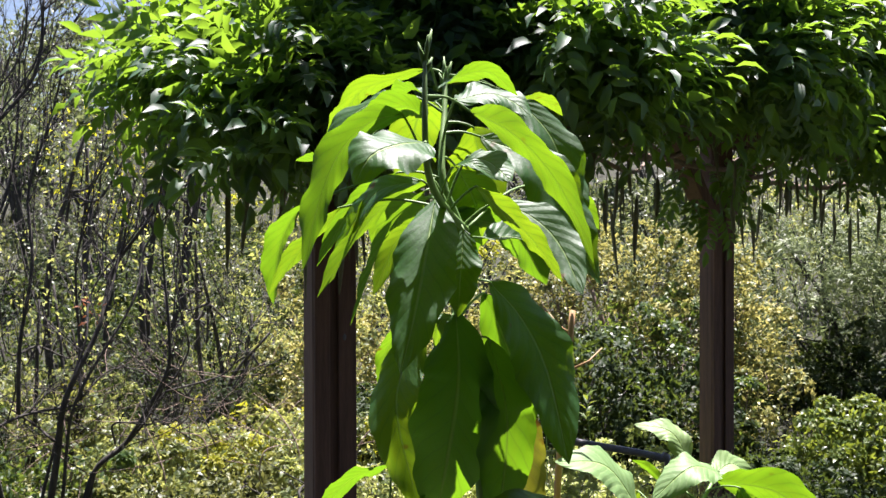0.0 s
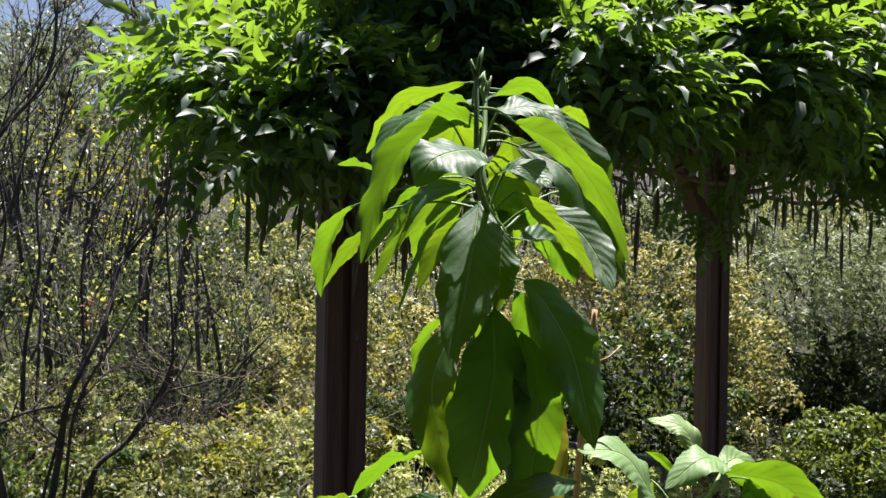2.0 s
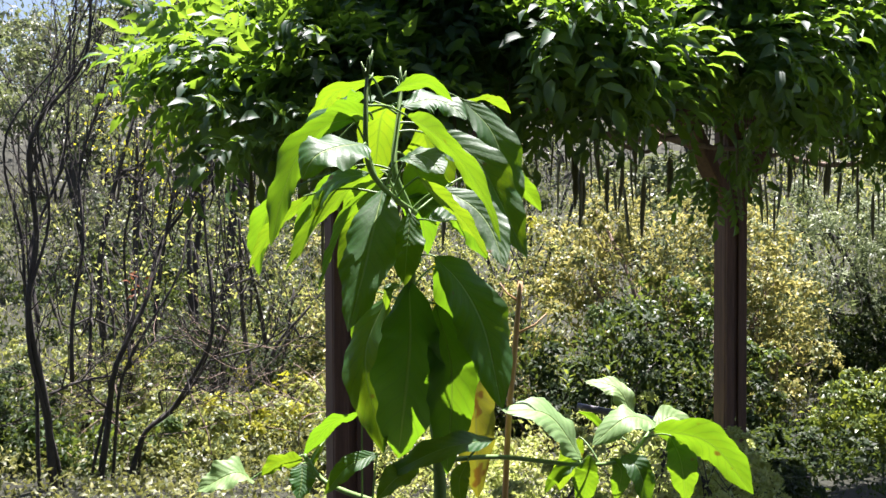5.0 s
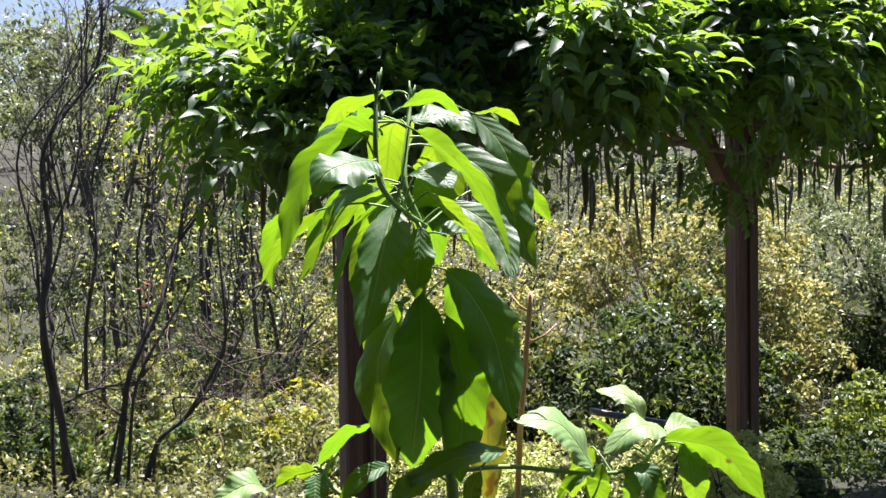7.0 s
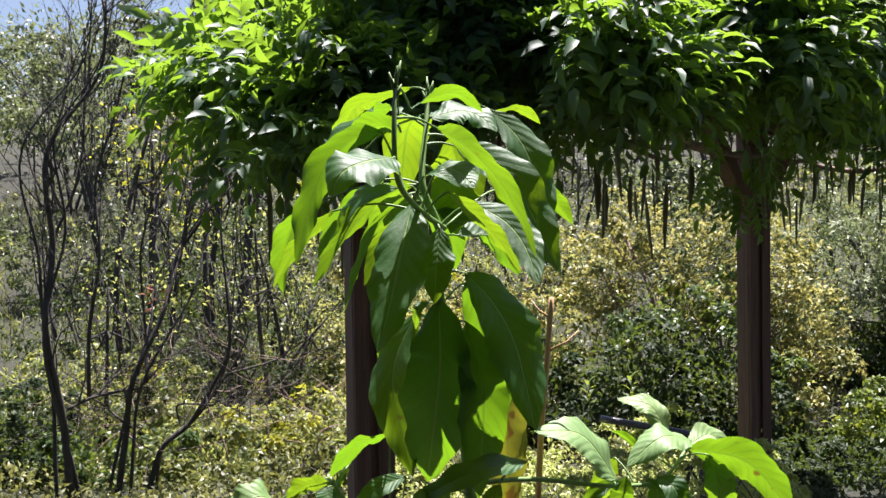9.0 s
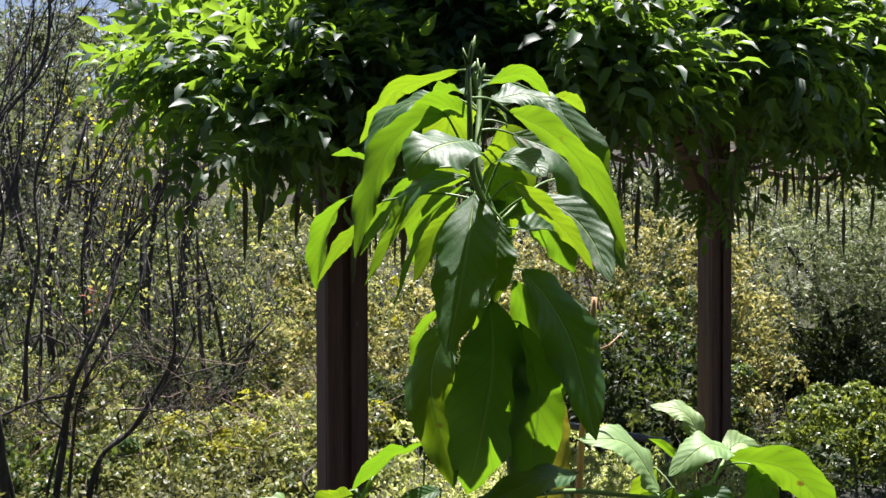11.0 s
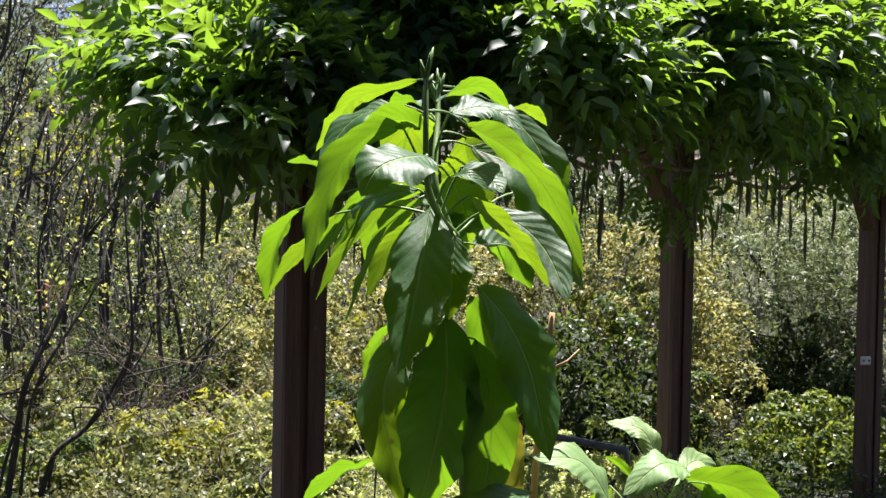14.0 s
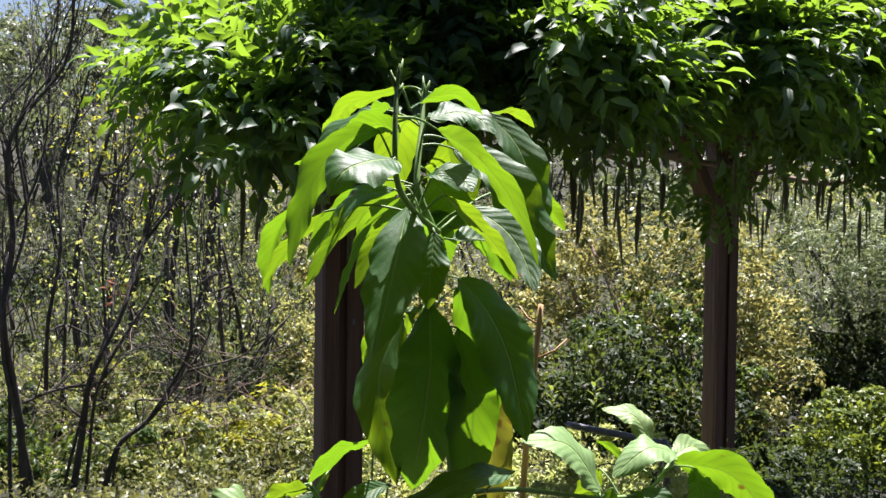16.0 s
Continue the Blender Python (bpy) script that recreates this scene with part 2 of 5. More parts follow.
def tube(path, radii, sides=7):
    """Vertices and quads of a round bar along a path, ends closed to a point."""
    path = np.asarray(path, float)
    r = np.interp(np.linspace(0, 1, len(path)), np.linspace(0, 1, len(radii)), radii)
    tan = unit(np.gradient(path, axis=0))
    ref = np.array([0.31, 0.87, 0.38])
    a = unit(np.cross(tan, ref))
    b = np.cross(tan, a)
    ang = np.arange(sides) / sides * 2 * np.pi
    ring = path[:, None] + r[:, None, None] * (np.cos(ang)[None, :, None] * a[:, None] + np.sin(ang)[None, :, None] * b[:, None])
    verts = np.vstack([ring.reshape(-1, 3), path[:1], path[-1:]])
    n, faces = len(path), []
    for i in range(n - 1):
        for j in range(sides):
            k = (j + 1) % sides
            faces.append((i * sides + j, i * sides + k, (i + 1) * sides + k, (i + 1) * sides + j))
    c0, c1, e = n * sides, n * sides + 1, (n - 1) * sides
    for j in range(sides):
        k = (j + 1) % sides
        faces.append((c0, k, j, c0)), faces.append((c1, e + j, e + k, c1))
    return verts, faces


def tubes_mesh(name, bars):
    """One mesh out of several bars: pairs of path and radii."""
    bm_v, bm_f, off = [], [], 0
    for path, radii, sides in bars:
        v, f = tube(path, radii, sides)
        bm_v.append(v)
        bm_f += [tuple(dict.fromkeys(off + q for q in quad)) for quad in f]
        off += len(v)
    me = bpy.data.meshes.new(name)
    me.from_pydata(np.vstack(bm_v).tolist(), [], bm_f)
    return me


def leaves_mesh(name, pos, axis, normal, length, width, fold=0.25, bend=0.15):
    """Many leaves in one mesh: each a folded blade with a bent midrib, four faces."""
    axis = unit(axis)
    normal = unit(normal - axis * (normal * axis).sum(-1, keepdims=True))
    side = np.cross(axis, normal)
    L, W = np.asarray(length)[:, None], np.asarray(width)[:, None]
    base = pos
    mid = pos + axis * L * 0.5 + normal * L * bend * 0.5
    tip = pos + axis * L - normal * L * bend
    lft = pos + axis * L * 0.42 + side * W * 0.5 + normal * W * fold
    rgt = pos + axis * L * 0.42 - side * W * 0.5 + normal * W * fold
    v = np.stack([base, lft, mid, rgt, tip], 1).reshape(-1, 3)
    k = np.arange(len(pos))[:, None, None] * 5
    f = (k + np.array([[0, 2, 1], [0, 3, 2], [1, 2, 4], [2, 3, 4]])[None]).reshape(-1, 3)
    return np_mesh(name, v, f)


def oval_leaves_mesh(name, pos, axis, normal, length, width, fold=0.2, bend=0.15):
    """Many leaves in one mesh, finer: oval blades with a folded and bent midrib, six faces."""
    axis = unit(axis)
    normal = unit(normal - axis * (normal * axis).sum(-1, keepdims=True))
    side = np.cross(axis, normal)
    L, W = np.asarray(length)[:, None], np.asarray(width)[:, None]

    def at(f, w, up):
        return pos + axis * L * f + side * W * w + normal * (W * fold * abs(w) * 2 + L * bend * up)

    v = np.stack([at(0, 0, 0), at(0.28, 0.42, 0.3), at(0.28, 0, 0.3), at(0.28, -0.42, 0.3), at(0.62, 0.44, 0.2), at(0.62, 0, 0.2), at(0.62, -0.44, 0.2), at(1, 0, -0.7)], 1).reshape(-1, 3)
    k = np.arange(len(pos))[:, None, None] * 8
    f = (k + np.array([[0, 2, 1], [0, 3, 2], [1, 2, 5], [1, 5, 4], [2, 3, 6], [2, 6, 5], [4, 5, 7], [5, 6, 7]])[None]).reshape(-1, 3)
    return np_mesh(name, v, f)


def ground_height(x, y):
    far = np.clip(y - 9.6, 0, 17)
    dip = np.clip(y - 6.5, 0, 3) / 3
    hill = 0.2 * np.clip(y - 21, 0, 26)
    return 0.24 * far * (1 - far / 46) + hill - 0.25 * dip + 0.05 * np.sin(x * 1.3 + 0.4) * np.cos(y * 0.9)


# ---- ground ----
gx = np.concatenate([np.linspace(-400, -22, 20), np.linspace(-20, 20, 81), np.linspace(22, 400, 20)])
gy = np.concatenate([np.linspace(-300, -12, 16), np.linspace(-10, 34, 89), np.linspace(38, 700, 24)])
gxx, gyy = np.meshgrid(gx, gy)
gz = ground_height(gxx, gyy)
gv = np.stack([gxx, gyy, gz], -1).reshape(-1, 3)
gi = np.arange(gv.shape[0]).reshape(gxx.shape)
gf = np.stack([gi[:-1, :-1], gi[:-1, 1:], gi[1:, 1:], gi[1:, :-1]], -1).reshape(-1, 4)
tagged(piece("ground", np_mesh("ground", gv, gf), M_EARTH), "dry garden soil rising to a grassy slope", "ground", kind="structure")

# unseen plain wall, added behind the camera to cut sky light from there
wall = piece("wall_house", np_mesh("wall_house", [(x, y, z) for x in (-9, 9) for y in (-2.75, -2.5) for z in (-0.2, 2.9)], [(0, 1, 3, 2), (4, 6, 7, 5), (0, 4, 5, 1), (2, 3, 7, 6), (0, 2, 6, 4), (1, 5, 7, 3)]), M_POST, smooth=False)
tagged(wall, "plain brown unseen wall added behind the viewer to block sky light", "wall", kind="structure")

# unseen plain ceiling, added over the camera to keep sky off the leaves
sky_cover = piece("ceiling_porch", np_mesh("ceiling_porch", [(x, y, z) for x in (-9, 9) for y in (-2.5, 1.15) for z in (2.75, 2.9)], [(0, 1, 3, 2), (4, 6, 7, 5), (0, 4, 5, 1), (2, 3, 7, 6), (0, 2, 6, 4), (1, 5, 7, 3)]), M_POST, smooth=False)
tagged(sky_cover, "plain brown unseen ceiling added behind the plant to block sky light", "ceiling", kind="structure")

# ---- pergola ----
ALONG = np.array([0.657, 0.754, 0.0])
ACROSS = np.array([0.754, -0.657, 0.0])
POST_A = np.array([-0.387, 4.08, 0.0])


def on_pergola(s, u, z):
    return POST_A + ALONG * s + ACROSS * u + np.array([0, 0, z])


def bar_bm(a, b, w, h, up=(0, 0, 1), bevel=0.006):
    """A bevelled timber of w by h from a to b."""
    a, b = Vector(a), Vector(b)
    d = (b - a)
    x = d.normalized()
    y = Vector(up).cross(x).normalized()
    z = x.cross(y)
    bm = bmesh.new()
    bmesh.ops.create_cube(bm, size=1)
    m = Matrix(((x.x, y.x, z.x, 0), (x.y, y.y, z.y, 0), (x.z, y.z, z.z, 0), (0, 0, 0, 1)))
    bmesh.ops.transform(bm, matrix=Matrix.Translation((a + b) / 2) @ m @ Matrix.Diagonal((d.length, w, h, 1)), verts=bm.verts)
    bmesh.ops.bevel(bm, geom=list(bm.edges), offset=bevel, segments=1, affect="EDGES")
    return bm


pergola = thing("pergola", "dark reddish-brown stained timber pergola under a dense wisteria", "pergola")
POSTS = [(-0.387, 4.08), (1.322, 6.03), (2.98, 7.69)]
FACE = (math.cos(radians(20)), math.sin(radians(20)), 0)
for k, (px, py) in enumerate(POSTS):
    z0 = float(ground_height(px, py)) - 0.25
    w = (0.144, 0.12, 0.116)[k]
    post = part("post", bar_bm((px, py, z0), (px, py, 2.06), w, w, FACE), M_POST, pergola)
    # thin boards on the faces leave the grooves
    fx, fy = FACE[0], FACE[1]
    for off, wide in ((-0.3 * w, 0.36 * w), (0.28 * w, 0.42 * w)):
        c = (px + fx * off + fy * (w / 2 + 0.005), py + fy * off - fx * (w / 2 + 0.005))
        part("cover_board", bar_bm((c[0], c[1], z0), (c[0], c[1], 1.98), 0.016, wide, (fx, fy, 0), 0.003), M_POST, pergola)
    for sgn in (-1, 1):
        if k == 0 and sgn < 0:
            continue
        foot = np.array([px, py, 1.66]) + ALONG * sgn * 0.05
        head = np.array([px, py, 2.08]) + ALONG * sgn * 0.42
        part("brace", bar_bm(foot, head, 0.07, 0.09, ACROSS), M_POST, pergola)
knot = bmesh.new()
bmesh.ops.create_uvsphere(knot, u_segments=10, v_segments=6, radius=0.011)
bmesh.ops.transform(knot, matrix=Matrix.Translation((-0.334, 4.012, 1.278)) @ Matrix.Diagonal((1, 0.35, 1.25, 1)), verts=knot.verts)
part("knot", knot, M_PIPE, pergola, "small dark knot hole", True)
plate = part("label_plate", bar_bm((2.879, 7.564, 0.80), (2.959, 7.593, 0.80), 0.012, 0.055), M_PLATE, pergola, "pale screwed-on plate")
for f in (0.25, 0.75):
    screw = bmesh.new()
    bmesh.ops.create_cone(screw, cap_ends=True, segments=10, radius1=0.008, radius2=0.006, depth=0.006)
    bmesh.ops.transform(screw, matrix=Matrix.Translation((2.879 + 0.08 * f + 0.003, 7.564 + 0.029 * f - 0.0085, 0.80)) @ Matrix.Rotation(radians(90), 4, "X"), verts=screw.verts)
    part("screw", screw, M_PIPE, plate, "dark screw head")
for side in (-0.09, 0.09):
    part("beam", bar_bm(on_pergola(-0.12, side, 2.13), on_pergola(6.2, side, 2.13), 0.045, 0.14), M_POST, pergola)
for s in np.arange(0.0, 6.2, 0.62):
    part("rafter", bar_bm(on_pergola(s, -0.45, 2.25), on_pergola(s, 0.4, 2.25), 0.045, 0.1), M_POST, pergola)

# ---- wisteria ----
wisteria = thing("wisteria", "dense dark green wisteria with hanging seed pods on the pergola", "climbing plant")
rw = np.random.RandomState(11)


def compound_leaf(rnd, pairs, length):
    """One wisteria leaf: leaflets in pairs along a drooping stalk, stalk from the origin along +x."""
    pos, ax, nm, ln, wd = [], [], [], [], []
    for i in range(pairs):
        f = 0.2 + 0.75 * i / pairs
        p = np.array([length * f, 0, -0.2 * length * f * f])
        for sgn in (-1, 1):
            pos.append(p)
            ax.append([0.55 + 0.3 * f, sgn * 0.85, -0.15 + rnd.uniform(-0.4, 0.35)])
            nm.append([rnd.uniform(-0.7, 0.7), -sgn * rnd.uniform(-0.3, 0.8), 1])
            ln.append(rnd.uniform(0.056, 0.086) * (1.1 - 0.25 * f))
            wd.append(ln[-1] * rnd.uniform(0.33, 0.43))
    pos.append(np.array([length, 0, -0.3 * length]))
    ax.append([1, 0, -0.6]), nm.append([0.4, 0, 1]), ln.append(0.082), wd.append(0.033)
    return [np.array(a, float) for a in (pos, ax, nm, ln, wd)]


VARIANTS = [compound_leaf(rw, int(rw.randint(4, 7)), rw.uniform(0.2, 0.28)) for _ in range(6)]


def with_rachis(v):
    """The leaf as one mesh with its stalk."""
    me = oval_leaves_mesh("leaf", *v, fold=0.25, bend=0.22)
    f = np.linspace(0, 1, 7)
    end = v[0][-1]
    stalk = tubes_mesh("stalk", [(np.stack([end[0] * f, 0 * f, end[2] * f * f], -1), (0.0016, 0.0009), 4)])
    bm = bmesh.new()
    bm.from_mesh(me), bm.from_mesh(stalk)
    bm.to_mesh(me)
    bm.free()
    bpy.data.meshes.remove(stalk)
    return me


VARIANT_MESH = [with_rachis(v) for v in VARIANTS]


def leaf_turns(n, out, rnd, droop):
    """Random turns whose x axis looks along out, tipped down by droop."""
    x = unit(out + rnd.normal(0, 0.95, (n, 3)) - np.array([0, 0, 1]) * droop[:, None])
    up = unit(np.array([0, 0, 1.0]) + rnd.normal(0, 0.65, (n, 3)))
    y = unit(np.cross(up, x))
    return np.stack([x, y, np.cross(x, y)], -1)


def ease(x):
    x = np.clip(x, 0, 1)
    return x * x * (3 - 2 * x)


def bulge(s):
    """How far the canopy's front stands out along the pergola."""
    return 1 + 0.1 * np.sin(s * 2.6 - 1.55)


def canopy_top(s, u):
    """Height of the canopy's upper side: a sunny slope at the open end, a high front corner, a wall in the middle, sloping again further on."""
    steep = np.clip((s - 0.4) / 0.5, 0, 1) * (1 - 0.75 * np.clip((s - 1.45) / 0.3, 0, 1))
    lump = 0.14 * np.sin(s * 3.1 + u * 2) + 0.09 * np.sin(s * 7.3 - u * 3 + 1)
    slope = 2.86 + lump - (1 - steep) * np.clip(u - 0.05, 0, 1) ** 1.2 - steep * 0.7 * np.clip(u - 0.4, 0, 1) - np.clip(0.3 - s, 0, 1.3) * 0.67
    edge = np.clip(0.28 + (0.1 - s) * 1.3, 0.28, 1.0)
    corner = ease((u - edge) / 0.12) * (1 - ease((s - 0.02) / 0.12)) + ease((u - 0.42) / 0.18) * ease((s - 0.66) / 0.12) * (1 - ease((s - 1.5) / 0.2))
    return slope * (1 - corner) + (2.95 + 0.5 * lump) * corner


def canopy_points(n, rnd, shell):
    """Places in the canopy over the pergola; shell: nearer to the front, top and left end."""
    u = rnd.uniform(-0.14, 0.92, n)
    z = rnd.uniform(0, 1, n)
    f = rnd.rand(n)
    if shell:
        k = rnd.rand(n)
        u = np.where(k < 0.62, rnd.uniform(0.6, 1.0, n), u)
        z = np.where((k >= 0.62) & (k < 0.85), rnd.uniform(0.8, 1.0, n), z)
        f = np.where(rnd.rand(n) < 0.7, f * 0.6, f)
        f = np.where(k > 0.85, f * 0.06, f)
    start = -0.64 + (0.5 - u) * 0.25 + 0.12 * np.clip(z - 0.3, 0, 1) - 0.12 * np.cos(z * 9) + 0.3 * np.clip(0.55 - z, 0, 1)
    s = start + (6.4 - start) * f
    u = u * bulge(s) - np.where(s < 0.5, (0.5 - s) * 0.36 * (u > 0), 0)
    top = canopy_top(s, u)
    low = 2.15 + 0.17 * ease((s - 0.3) / 0.5) + 0.08 * np.sin(s * 5.1) - 0.02 * np.exp(-((s + 0.45) ** 2) / 0.16) + 0.04 * u
    return s, u, low + (top - low) * z, (z, u, s)


def lay(n, rnd, shell):
    s, u, z, (zz, uu, ss) = canopy_points(n, rnd, shell)
    pos = POST_A + ALONG * s[:, None] + ACROSS * u[:, None] + np.array([0, 0, 1.0]) * z[:, None]
    out = ACROSS * (uu[:, None] * 0.9) + np.array([0, 0, 1.0]) * ((zz - 0.45)[:, None] * 1.1) - ALONG * np.clip(0.1 - ss, 0, 1)[:, None] * 1.2
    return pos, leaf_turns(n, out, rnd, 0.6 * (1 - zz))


def sprays(count, per, rnd, reach):
    """Bunches of leaves that stand out of the front slope, each leaf radiating from its bunch."""
    u = rnd.uniform(0.5, 0.95, count)
    start = -0.5 + (0.5 - u) * 0.3
    s = start + (reach - start) * np.sort(rnd.rand(count))
    top = canopy_top(s, u)
    hang = np.clip(top - 2.15, 0, 0.8) * rnd.rand(count) ** 1.6 * (u > 0.6)
    z = np.maximum(top + rnd.uniform(-0.2, 0.04, count) - hang, 2.0 + 0.08 * ease((s + 0.3) / 0.5))
    u = u * bulge(s) - np.clip(0.5 - s, 0, 1) * 0.33
    c = POST_A + ALONG * s[:, None] + ACROSS * u[:, None] + np.array([0, 0, 1.0]) * z[:, None]
    k = np.repeat(np.arange(count), per)
    d = unit(rnd.normal(0, 0.95, (len(k), 3)) + ACROSS * 0.7 + np.array([0, 0, 0.35]) - ALONG * np.clip(0.2 - s[k], 0, 1)[:, None])
    pos = c[k] + d * rnd.uniform(0.0, 0.13, len(k))[:, None]
    x = unit(d + np.array([0, 0, -0.15]))
    up = unit(np.array([0, 0, 1.0]) + rnd.normal(0, 0.7, (len(k), 3)))
    y = unit(np.cross(up, x))
    return pos, np.stack([x, y, np.cross(x, y)], -1)


def shoots(count, per, s_lo, s_hi, rnd, u_lo=0.1, u_hi=0.95):
    """Bunches of young leaves that stand up out of the canopy's sunny side."""
    s = rnd.uniform(s_lo, s_hi, count)
    u = rnd.uniform(u_lo, u_hi, count)
    z = np.maximum(canopy_top(s, u) + rnd.uniform(-0.03, 0.08, count), 1.95)
    u = u - np.clip(0.5 - s, 0, 1) * 0.33 * (u > 0)
    c = POST_A + ALONG * s[:, None] + ACROSS * u[:, None] + np.array([0, 0, 1.0]) * z[:, None]
    k = np.repeat(np.arange(count), per)
    d = unit(rnd.normal(0, 0.7, (len(k), 3)) + ACROSS * 0.45 + np.array([0, 0, 0.55]))
    pos = c[k] + d * rnd.uniform(0.0, 0.07, len(k))[:, None]
    up = unit(np.array([0, 0, 1.0]) + rnd.normal(0, 0.5, (len(k), 3)))
    y = unit(np.cross(up, d))
    return pos, np.stack([d, y, np.cross(d, y)], -1)


# cascades that hang out in front of the canopy's wall, into the sun: along, across, height, half length, half height, bunches
CASCADES = ((0.24, 0.97, 2.06, 0.07, 0.07, 6), (0.12, 0.97, 2.2, 0.16, 0.08, 9), (0.88, 1.17, 2.18, 0.09, 0.09, 8), (1.25, 1.17, 2.27, 0.16, 0.1, 6), (1.5, 1.15, 2.36, 0.25, 0.12, 9), (1.55, 1.12, 2.12, 0.1, 0.03, 2), (2.2, 1.08, 2.4, 0.3, 0.14, 7))


def cascades(rnd, per):
    c = []
    for s, u, z, half, rise, n in CASCADES:
        c += [on_pergola(s + rnd.uniform(-half, half), u + rnd.uniform(-0.04, 0.06), z + rnd.uniform(-rise, rise)) for _ in range(n)]
    c = np.repeat(np.array(c), per, axis=0)
    d = unit(rnd.normal(0, 0.7, (len(c), 3)) + ACROSS * 0.7 + np.array([0, 0, 0.1]))
    y = unit(np.cross(unit(np.array([0, 0, 1.0]) + rnd.normal(0, 0.5, (len(c), 3))), d))
    return c + d * rnd.uniform(0.0, 0.08, len(c))[:, None], np.stack([d, y, np.cross(d, y)], -1)


batches = [cascades(np.random.RandomState(77), 7), shoots(26, 8, -0.36, 0.12, rw, 0.05, 0.75), shoots(14, 7, 0.12, 0.55, rw, 0.6, 1.0), shoots(14, 7, 1.7, 3.0, rw, 0.5, 0.95)]
pos, rot = (np.concatenate(a) for a in zip(*batches))
for k in range(len(pos)):
    v = rw.randint(6)
    ob = piece("leaf", VARIANT_MESH[v], M_WIST, wisteria)
    m = Matrix(rot[k].tolist()).to_4x4()
    m.translation = pos[k]
    ob.matrix_basis = m @ Matrix.Scale(rw.uniform(0.85, 1.2), 4)
CLUMPS = ((2.05, 0.2, 1.82, 12), (2.0, 0.3, 1.76, 7), (-0.1, 0.0, 1.93, 9), (0.05, 0.2, 1.93, 7), (-0.45, 0.15, 1.95, 8), (-0.68, 0.1, 1.9, 6), (3.4, 0.4, 2.0, 8), (4.4, 0.3, 2.0, 8))


def hanging(rnd):
    """Shoots that hang below the rest of the canopy."""
    pos, rot = [], []
    for s, u, z, n in CLUMPS:
        d = unit(rnd.normal(0, 0.6, (n, 3)) + np.array([0, 0, -0.5]))
        pos.append(on_pergola(s, u, z + 0.12) + d * np.array([0.09, 0.09, 0.14]))
        x = unit(d + np.array([0, 0, -0.5]))
        y = unit(np.cross(unit(np.array([0, 0, 1.0]) + rnd.normal(0, 0.5, (n, 3))), x))
        rot.append(np.stack([x, y, np.cross(x, y)], -1))
    return np.concatenate(pos), np.concatenate(rot)


for shell, count in (("hanging", sum(c[3] for c in CLUMPS)), ("shell", 1400), ("inner", 5200), ("front", 2520), ("end", 540), ("shoots", 200), ("far_shoots", 400)):
    rest = [[], [], [], [], []]
    if shell == "hanging":
        pos, rot = hanging(rw)
    elif shell in ("front", "end"):
        pos, rot = sprays(count // 18, 18, rw, 5.6 if shell == "front" else 0.7)
    elif shell == "shoots":
        pos, rot = shoots(count // 8, 8, -0.4, 0.4, rw, -0.05, 0.75)
    elif shell == "far_shoots":
        pos, rot = shoots(count // 8, 8, 1.7, 4.6, rw)
    else:
        pos, rot = lay(count, rw, shell == "shell")
    which = rw.randint(0, 6, count)[: len(pos)]
    for v in range(6):
        sel = np.nonzero(which == v)[0]
        R, P = rot[sel], pos[sel]
        lp, la, ln_, ll, lw = VARIANTS[v]
        rest[0].append((P[:, None] + np.einsum("nij,kj->nki", R, lp)).reshape(-1, 3))
        rest[1].append(np.einsum("nij,kj->nki", R, la).reshape(-1, 3))
        rest[2].append(np.einsum("nij,kj->nki", R, ln_).reshape(-1, 3))
        rest[3].append(np.tile(ll, len(P))), rest[4].append(np.tile(lw, len(P)))
    arr = [np.concatenate(a) for a in rest]
    build = leaves_mesh if shell == "inner" else oval_leaves_mesh
    piece("foliage", build("foliage", *arr, fold=0.25, bend=0.22), M_WIST, wisteria)["kind"] = "stuff"

# woody stems winding along the beams and up a post
bars = []
for k in range(9):
    s0 = rw.uniform(-0.5, 4.5)
    ss = np.linspace(s0, s0 + rw.uniform(1.2, 2.6), 9)
    u0 = rw.uniform(-0.35, 0.5)
    pts = [on_pergola(s, u0 + 0.15 * math.sin(3 * s + k), 2.02 + 0.12 * math.sin(2.6 * s + 2 * k)) for s in ss]
    bars.append((smooth_path(pts, 4), (0.02, 0.008), 6))
climb = [np.array([1.322 + 0.11 * math.cos(a), 6.03 + 0.11 * math.sin(a), z]) for a, z in zip(np.linspace(3.4, 9.2, 12), np.linspace(1.5, 2.2, 12))]
bars.append((smooth_path(climb[5:], 4), (0.022, 0.016), 7))
for bar in bars:
    piece("woody_stem", tubes_mesh("woody_stem", [bar]), M_VINEWOOD, wisteria)


